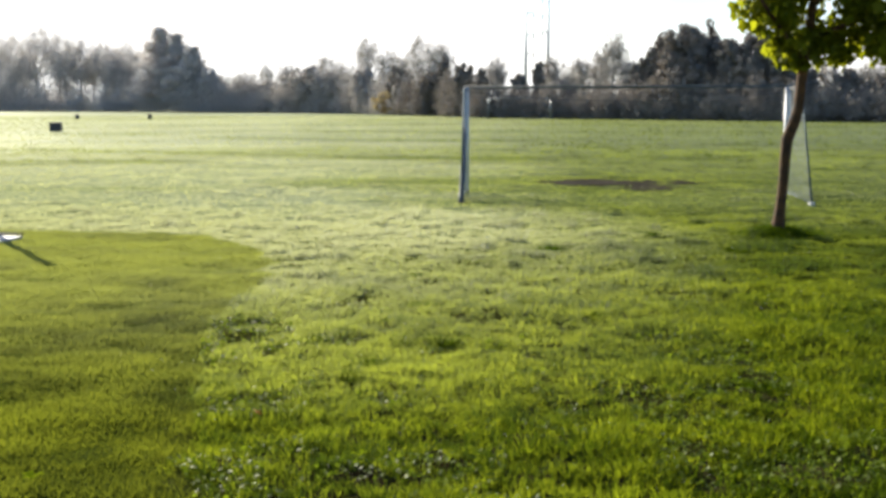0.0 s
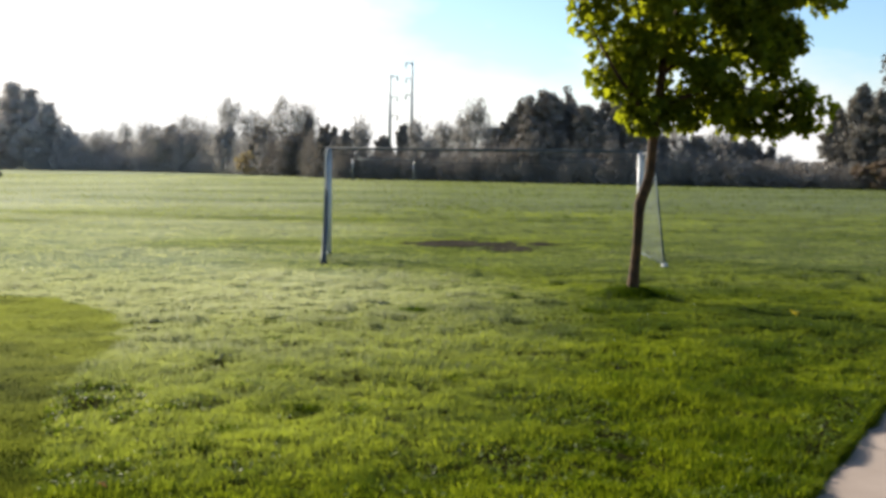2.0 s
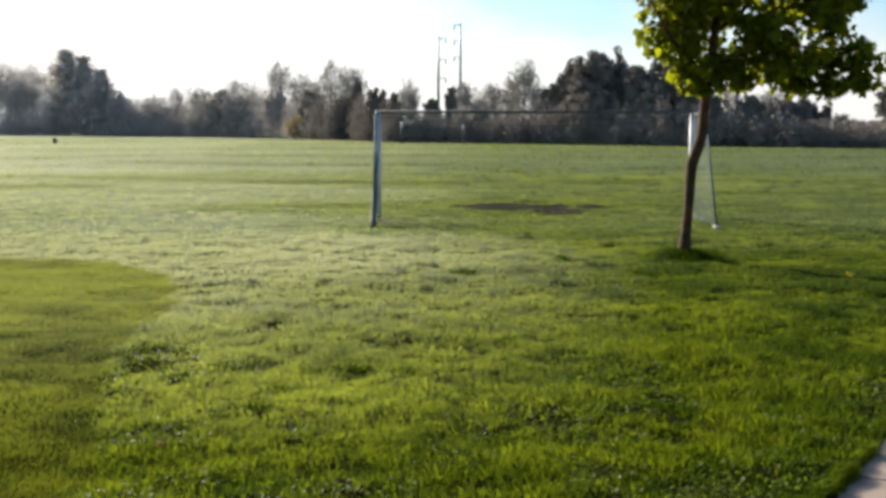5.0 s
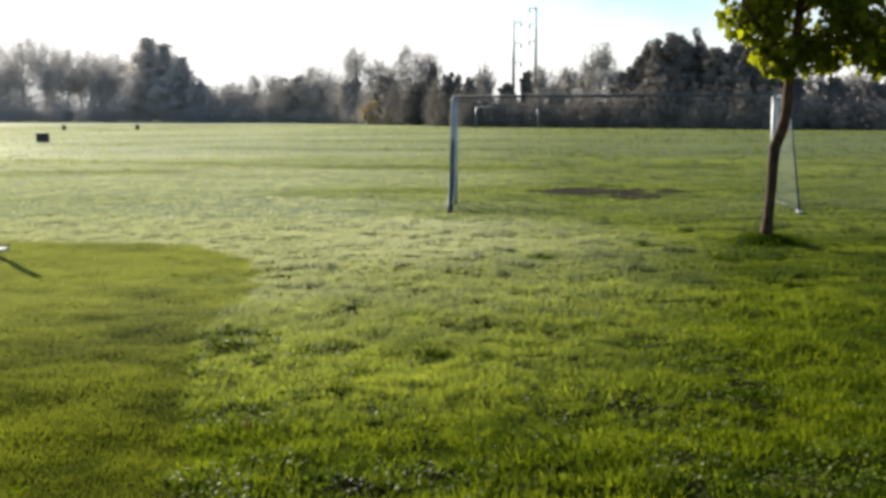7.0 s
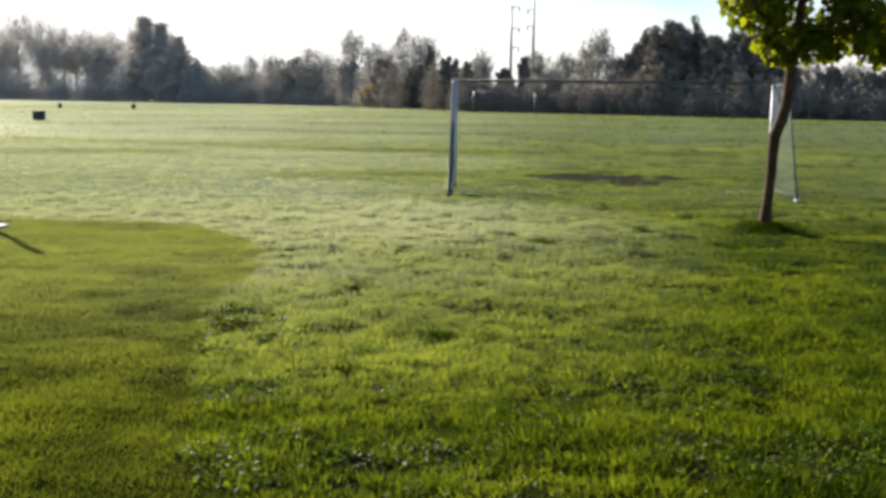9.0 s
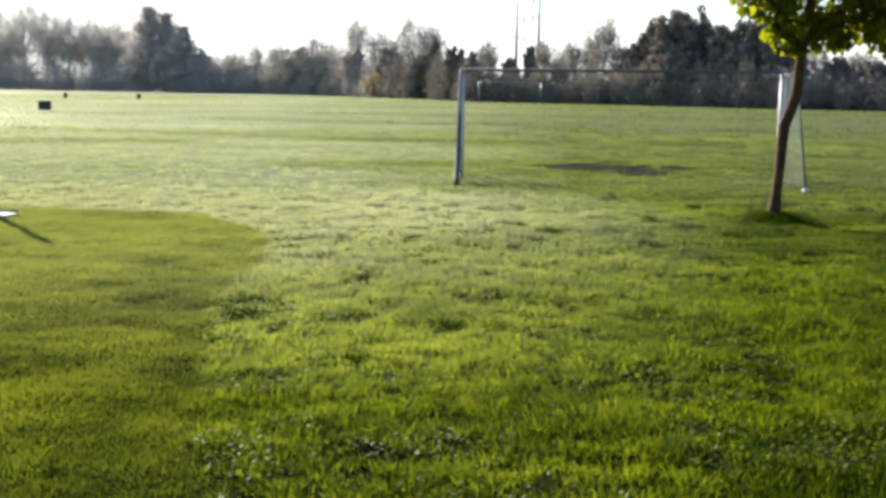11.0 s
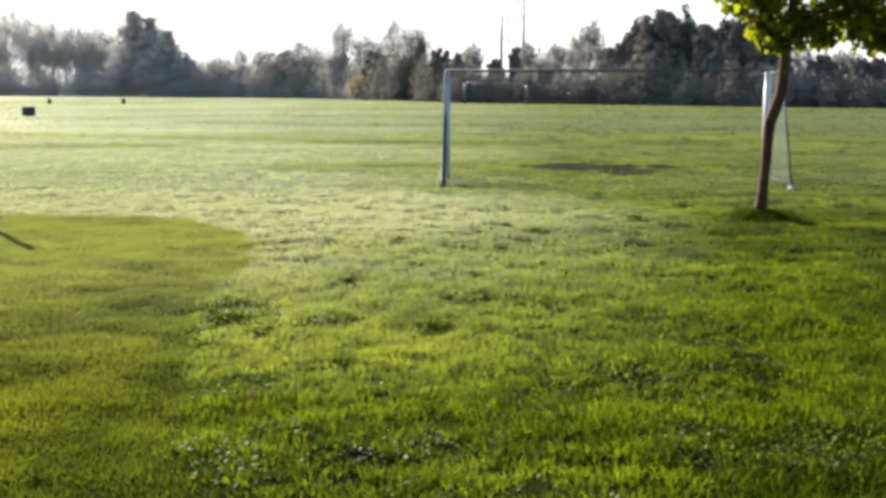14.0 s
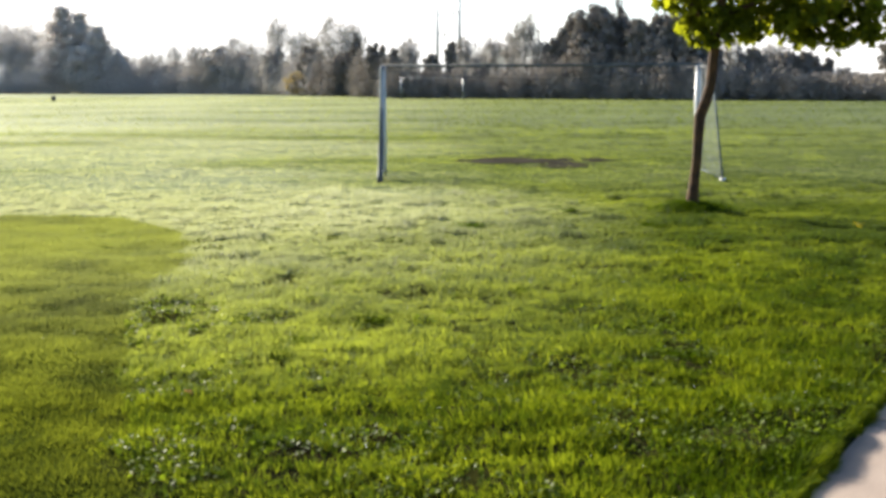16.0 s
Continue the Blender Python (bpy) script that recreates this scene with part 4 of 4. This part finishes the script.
# direction, metres behind the edge, rise above eye level per metre, half-width per metre, kind
WOOD = [
    (-0.560, 6, 0.064, 0.026, "airy"), (-0.525, 9, 0.066, 0.024, "airy"), (-0.498, 6, 0.070, 0.024, "airy"), (-0.478, 12, 0.064, 0.020, "airy"), (-0.455, 5, 0.073, 0.023, "airy"),
    (-0.432, 8, 0.069, 0.021, "airy"), (-0.411, 4, 0.062, 0.018, "airy"), (-0.386, 6, 0.058, 0.018, "airy"), (-0.366, 5, 0.055, 0.016, "airy"), (-0.376, 11, 0.050, 0.018, "airy"),
    (-0.470, 3, 0.048, 0.020, "airy"), (-0.425, 3, 0.045, 0.018, "airy"), (-0.376, 3, 0.040, 0.014, "airy"), (-0.510, 3, 0.048, 0.022, "airy"), (-0.399, 9, 0.044, 0.012, "airy"),
    (-0.334, 4, 0.068, 0.034, "spruce"), (-0.316, 6, 0.062, 0.034, "spruce"), (-0.302, 4, 0.050, 0.028, "spruce"), (-0.318, 2, 0.040, 0.026, "round"), (-0.287, 3, 0.033, 0.015, "round"),
    (-0.252, 4, 0.026, 0.016, "airy"), (-0.232, 5, 0.024, 0.014, "round"), (-0.214, 4, 0.036, 0.013, "airy"), (-0.192, 3, 0.036, 0.022, "round"), (-0.180, 9, 0.044, 0.017, "airy"), (-0.162, 7, 0.040, 0.014, "airy"),
    (-0.166, 3, 0.033, 0.018, "round"), (-0.135, 6, 0.061, 0.0145, "airy"), (-0.118, 7, 0.049, 0.013, "airy"), (-0.140, 3, 0.034, 0.016, "round"), (-0.104, 6, 0.044, 0.013, "airy"),
    (-0.108, 3, 0.034, 0.015, "round"), (-0.085, 7, 0.062, 0.017, "airy"), (-0.070, 9, 0.055, 0.013, "airy"), (-0.078, 3, 0.033, 0.015, "round"), (-0.066, 5, 0.047, 0.006, "round"), (-0.046, 4, 0.040, 0.013, "round"), (-0.032, 3, 0.031, 0.010, "round"),
    (-0.017, 8, 0.041, 0.012, "airy"), (0.004, 5, 0.028, 0.010, "round"), (0.021, 6, 0.041, 0.007, "round"), (0.034, 9, 0.043, 0.012, "airy"), (0.048, 6, 0.026, 0.011, "airy"), (0.062, 12, 0.041, 0.013, "airy"),
    (0.088, 7, 0.062, 0.016, "airy"), (0.077, 9, 0.044, 0.011, "airy"), (0.104, 6, 0.040, 0.013, "airy"),
    (0.116, 5, 0.047, 0.015, "round"), (0.134, 6, 0.064, 0.021, "round"), (0.155, 6, 0.078, 0.027, "round"), (0.180, 8, 0.074, 0.026, "round"), (0.150, 4, 0.050, 0.030, "round"), (0.199, 5, 0.064, 0.018, "round"),
    (0.222, 6, 0.077, 0.025, "round"), (0.240, 5, 0.064, 0.018, "round"), (0.212, 4, 0.046, 0.022, "round"),
    (0.262, 6, 0.038, 0.016, "round"), (0.280, 8, 0.040, 0.016, "airy"), (0.298, 5, 0.033, 0.016, "round"), (0.318, 8, 0.035, 0.016, "airy"), (0.332, 5, 0.029, 0.015, "round"), (0.352, 6, 0.029, 0.014, "round"), (0.370, 7, 0.022, 0.010, "round"), (0.385, 6, 0.012, 0.012, "airy"),
    (-0.250, 95, 0.030, 0.012, "airy"), (-0.232, 90, 0.036, 0.010, "airy"), (-0.265, 100, 0.027, 0.014, "airy"), (0.055, 110, 0.034, 0.012, "airy"), (-0.020, 100, 0.032, 0.012, "airy"),
    (0.437, 5, 0.054, 0.022, "pine"), (0.458, 4, 0.076, 0.026, "pine"), (0.502, 7, 0.122, 0.048, "spruce"), (0.540, 8, 0.122, 0.040, "pine"), (0.482, 3, 0.070, 0.030, "pine"), (0.575, 6, 0.085, 0.030, "pine"),
]
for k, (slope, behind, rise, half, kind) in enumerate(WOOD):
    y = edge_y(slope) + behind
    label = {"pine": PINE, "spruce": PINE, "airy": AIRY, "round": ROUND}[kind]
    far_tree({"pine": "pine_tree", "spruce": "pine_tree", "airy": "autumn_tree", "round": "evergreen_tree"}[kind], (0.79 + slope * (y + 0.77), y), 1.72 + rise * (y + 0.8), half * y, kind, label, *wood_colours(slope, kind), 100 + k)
far_tree("rusty_bush", (0.79 - 0.1225 * 134, 131), 3.3, 1.6, "bush", "rust-coloured bush before the dark wood", "rust", "far_bark", 300)
far_tree("rusty_bush", (0.79 + 0.478 * 79.5, 78.7), 2.6, 2.6, "bush", "low reddish brown bush under the pines", "russet", "far_bark", 301)
far_tree("rusty_bush", (0.79 + 0.525 * 78.5, 77.6), 2.9, 2.6, "bush", "low reddish brown bush under the pines", "russet", "far_bark", 302)


# the thicket that closes the wood's edge
BAND = ((-0.80, 0.038), (-0.47, 0.039), (-0.40, 0.031), (-0.36, 0.034), (-0.30, 0.030), (-0.28, 0.024), (-0.255, 0.020), (-0.225, 0.021), (-0.20, 0.029), (-0.14, 0.031),
        (-0.06, 0.031), (-0.035, 0.026), (-0.02, 0.018), (0.05, 0.017), (0.09, 0.022), (0.13, 0.028), (0.22, 0.026), (0.26, 0.018), (0.33, 0.014), (0.38, 0.006), (0.42, 0.005), (0.48, 0.008), (0.75, 0.014))


def thicket(slope0, slope1, count, wanted, mat, label, seed):
    rng = np.random.default_rng(seed)
    centres, sizes = [], []
    for s in rng.uniform(slope0, slope1, count):
        y = edge_y(s) + rng.uniform(0.6, 7)
        tall = (1.73 + y * float(np.interp(s, *zip(*BAND)))) * rng.choice((0.55, 0.85, 1.0)) * rng.uniform(0.85, 1.1)
        centres.append((0.79 + s * (y + 0.77), y, tall * 0.46))
        sizes.append((y * rng.uniform(0.006, 0.012), 1.5, tall * 0.54))
        centres.append((0.79 + s * (y + 0.77) + rng.uniform(-1, 1), y, 0.9))
        sizes.append((y * 0.011, 1.2, 1.3))
    verts, faces = sprays(in_puffs(centres, sizes, wanted, rng, 0.5), 0.19, rng, 0.16)
    verts[:, 2] = np.maximum(verts[:, 2], 0.02)
    tagged(arrays("thicket", verts, faces, mat), label, "shrubs", kind="stuff")


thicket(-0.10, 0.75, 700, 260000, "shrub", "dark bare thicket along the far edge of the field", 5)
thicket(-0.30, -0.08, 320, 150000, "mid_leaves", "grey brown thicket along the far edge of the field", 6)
thicket(-0.66, -0.27, 480, 170000, "misty_needles", "pale grey thicket of bare twigs, mist put in its colour", 8)


# ---------------------------------------------------------------- small things on the lawn
def broad_leaves():
    """Clover and plantain leaves between the blades."""
    rng = np.random.default_rng(9)
    n = 34000
    x, y = scatter(n, 3.2, 7.5, -0.5, 0.6)
    gap = 0.5 * soft_noise(x, y, 1.7, 51) + 0.5 * soft_noise(x, y, 4.5, 52)
    keep = (into_path(x, y) < -0.02) & (gap - 0.25 * worn(x, y) < 0.32 + 0.19 * np.clip((5.8 - y) / 1.6, 0, 1)) & (mown(x, y) < 0.5)
    x, y = x[keep], y[keep]
    n = len(x)
    face = rng.normal(size=(n, 3)) * 0.45 + np.array([0, 0, 1])
    face /= np.linalg.norm(face, axis=1)[:, None]
    tip = np.cross(face, rng.normal(size=(n, 3)))
    tip /= np.linalg.norm(tip, axis=1)[:, None]
    side = np.cross(face, tip)
    size = rng.uniform(0.012, 0.030, n)
    outline = np.array([[0, 0, 0], [0.4, 0.35, 0.1], [0.38, 0.8, 0.1], [0, 1.1, -0.05], [-0.38, 0.8, 0.1], [-0.4, 0.35, 0.1]])
    place = np.stack([x, y, ground_z(x, y) + rng.uniform(0.012, 0.05, n)], -1)
    verts = place[:, None] + size[:, None, None] * (outline[None, :, :1] * side[:, None] + outline[None, :, 1:2] * tip[:, None] + outline[None, :, 2:] * face[:, None])
    k = 6 * np.arange(n)[:, None]
    faces = np.concatenate([k + c for c in ([0, 1, 2], [0, 2, 3], [0, 3, 4], [0, 4, 5])])
    tagged(arrays("broad_leaf_weeds", verts.reshape(-1, 3), faces, "weed"), "small broad clover and plantain leaves in the grass", "weeds", kind="stuff")


broad_leaves()


def rosette(at, size, count, turn):
    plant = root("broadleaf_weed", at[0], at[1], float(ground_z(at[0], at[1])) + 0.025, turn)
    for k in range(count):
        bm = bmesh.new()
        rows = [(0, 0.06, 0), (0.35, 0.2, 0.25), (0.7, 0.26, 0.38), (1.0, 0.16, 0.36), (1.12, 0.0, 0.30)]
        left = [bm.verts.new((size * u, size * w, size * h + 0.03)) for u, w, h in rows]
        right = [bm.verts.new((size * u, -size * w, size * h + 0.03)) for u, w, h in rows[:-1]] + [left[-1]]
        for i in range(3):
            bm.faces.new((left[i], left[i + 1], right[i + 1], right[i]))
        bm.faces.new((left[3], left[4], right[3]))
        bmesh.ops.rotate(bm, verts=bm.verts, cent=(0, 0, 0), matrix=Matrix.Rotation(2 * math.pi * (k + 0.3 * (k % 2)) / count, 3, "Z"))
        part("leaf", bm, "lime", plant)
    return tagged(plant, "low weed with bright lime green leaves in the lawn", "weed", "lime weeds in the lawn")


rosette((-1.34, 3.66), 0.048, 5, 20)
rosette((0.07, 4.04), 0.040, 4, 70)
rosette((0.86, 4.20), 0.034, 4, 10)


def petals():
    """Pale flecks lying in the grass: dew glints painted as small white faces."""
    rng = np.random.default_rng(13)
    n = 700
    x, y = scatter(n, 3.6, 13.0, -0.35, 0.6)
    keep = into_path(x, y) < -0.05
    x, y = x[keep], y[keep]
    n = len(x)
    size = rng.uniform(0.0017, 0.0042, n) * (0.7 + y / 14)
    corners = np.array([[1, 0, 0.2], [0.5, 0.86, 0], [-0.5, 0.8, 0.25], [-1, 0, 0.1], [-0.5, -0.86, 0.2], [0.5, -0.8, 0]])
    place = np.stack([x, y, ground_z(x, y) + rng.uniform(0.042, 0.068, n)], -1)
    verts = place[:, None] + size[:, None, None] * corners[None]
    k = 6 * np.arange(n)[:, None]
    faces = np.concatenate([k + c for c in ([0, 1, 2], [0, 2, 3], [0, 3, 4], [0, 4, 5])])
    tagged(arrays("dew_glints", verts.reshape(-1, 3), faces, "glint"), "tiny pale flecks in the grass, painted glints of dew", "petals", kind="stuff")


petals()


def fallen_leaf(name, at, size, mat, label, turn):
    bm = bmesh.new()
    rim = [bm.verts.new((size * 0.6 * math.cos(a) * (1 + 0.25 * math.cos(5 * a)), size * 0.5 * math.sin(a) * (1 + 0.25 * math.cos(5 * a)), 0.2 * size * math.cos(2 * a))) for a in (2 * math.pi * k / 20 for k in range(20))]
    hub = bm.verts.new((0, 0, 0.06 * size))
    for a, b in zip(rim, rim[1:] + rim[:1]):
        bm.faces.new((hub, a, b))
    ob = part(name, bm, mat)
    ob.matrix_world = pose(*at, float(ground_z(at[0], at[1])) + 0.045, 25, 10, turn)
    return tagged(ob, label, "leaf")


fallen_leaf("fallen_leaf", (5.66, 11.37), 0.09, "yellow_leaf", "bright yellow fallen leaf lying on the grass", 20)
fallen_leaf("fallen_leaf", (-0.60, 4.80), 0.035, "red_leaf", "small red fallen leaf lying in the grass", 70)


def path_fringe():
    """Grass that hangs over the edge of the footpath."""
    rng = np.random.default_rng(44)
    along = np.repeat(rng.uniform(-0.6, 6.2, 700), 24)
    spread = rng.normal(size=(len(along), 2)) * 0.035
    x = PATH_AT[0] + along * PATH_WAY[0] + spread[:, 0]
    y = PATH_AT[1] + along * PATH_WAY[1] + spread[:, 1]
    ok = into_path(x, y) < 0.10 * soft_noise(x, y, 3.0, 62) - 0.01
    x, y = x[ok], y[ok]
    height = rng.uniform(0.02, 0.055, len(x)) * (0.5 + soft_noise(x, y, 5.0, 61))
    lean = np.stack([np.full(len(x), PATH_WAY[1]), np.full(len(x), -PATH_WAY[0])], -1) * (0.7 * height)[:, None]
    grass("path_edge_grass", x, y, height, np.full(len(x), 0.007), rng.uniform(-0.05, 0.45, len(x)), True, "grass hanging over the footpath edge", np.zeros(len(x)), lean)


path_fringe()


def base_tuft():
    """Longer grass left round the foot of the tree, shade put into its dark tint."""
    rng = np.random.default_rng(33)
    n = 4600
    a, q = rng.uniform(0, 2 * np.pi, n), 0.08 + 0.20 * np.abs(rng.normal(size=n))
    x, y = TREE[0] + 0.05 + np.cos(a) * q * 1.2, TREE[1] + np.sin(a) * q
    grass("long_grass", x, y, rng.uniform(0.03, 0.12, n) * np.clip(1.25 - 1.7 * (q - 0.08), 0.25, 1), np.full(n, 0.010), rng.uniform(-0.55, -0.05, n), True, "ring of long grass round the tree foot, darkened with shade", np.zeros(n))


base_tuft()


def tussock(at, size, turn, master=[]):
    """A small tussock of longer grass, its shade put into a darker tint."""
    if master:
        return copy_thing(master[0], pose(*at, float(ground_z(*at)) - 0.01, 0, 0, turn) @ Matrix.Diagonal((size, 0.7 * size, 0.8 * size, 1)))
    rng = np.random.default_rng(52)
    n = 190
    a, q = rng.uniform(0, 2 * np.pi, n), 0.10 * np.sqrt(rng.uniform(0, 1, n))
    base = np.stack([np.cos(a) * q, np.sin(a) * q, 0 * a], -1)
    tall = rng.uniform(0.035, 0.085, n) * (1.15 - 4 * q)
    off = np.stack([np.cos(a) * (q + 0.3 * tall) * 0.6 + rng.normal(size=n) * 0.012, np.sin(a) * (q + 0.3 * tall) * 0.6 + rng.normal(size=n) * 0.012, tall], -1)
    b = rng.uniform(0, 2 * np.pi, n)
    side = np.stack([np.cos(b), np.sin(b), 0 * b], -1) * 0.0045
    middle = base + off * np.array([0.35, 0.35, 0.6])
    verts = np.stack([base - side, base + side, middle + 0.8 * side, middle - 0.8 * side, base + off], 1)
    k = 5 * np.arange(n)[:, None]
    clump = root("grass_tussock", 0, 0)
    tagged(arrays("foliage", verts.reshape(-1, 3), np.concatenate([k + [0, 1, 2], k + [0, 2, 3], k + [3, 2, 4]]), "blade", clump, np.repeat(rng.uniform(-0.5, -0.05, n), 5), False, np.zeros(5 * n)), kind="stuff")
    tagged(clump, "small dark tussock of longer grass in the lawn", "grass tussock", "tussocks in the lawn")
    clump.matrix_world = pose(*at, float(ground_z(*at)) - 0.01, 0, 0, turn) @ Matrix.Diagonal((size, 0.7 * size, 0.8 * size, 1))
    master.append(clump)
    return clump


TUSSOCKS = ((0.04, 8.06, 1.3), (0.90, 8.20, 1.0), (0.27, 6.70, 1.2), (-1.14, 11.40, 1.0), (-0.59, 6.63, 1.1), (-0.17, 6.08, 1.2), (-0.19, 9.59, 1.1), (-1.64, 11.22, 0.9), (-1.00, 5.53, 0.9),
            (-0.23, 5.72, 1.0), (0.10, 7.37, 0.8), (1.46, 7.69, 1.0), (3.33, 11.54, 1.1), (1.14, 11.59, 1.6), (-0.67, 6.05, 0.9), (2.30, 5.57, 0.9), (2.56, 13.02, 1.0), (-2.64, 10.20, 0.7), (-0.31, 7.79, 0.9))
for k, (x, y, size) in enumerate(TUSSOCKS):
    tussock((x, y), size, 71 * k % 360)
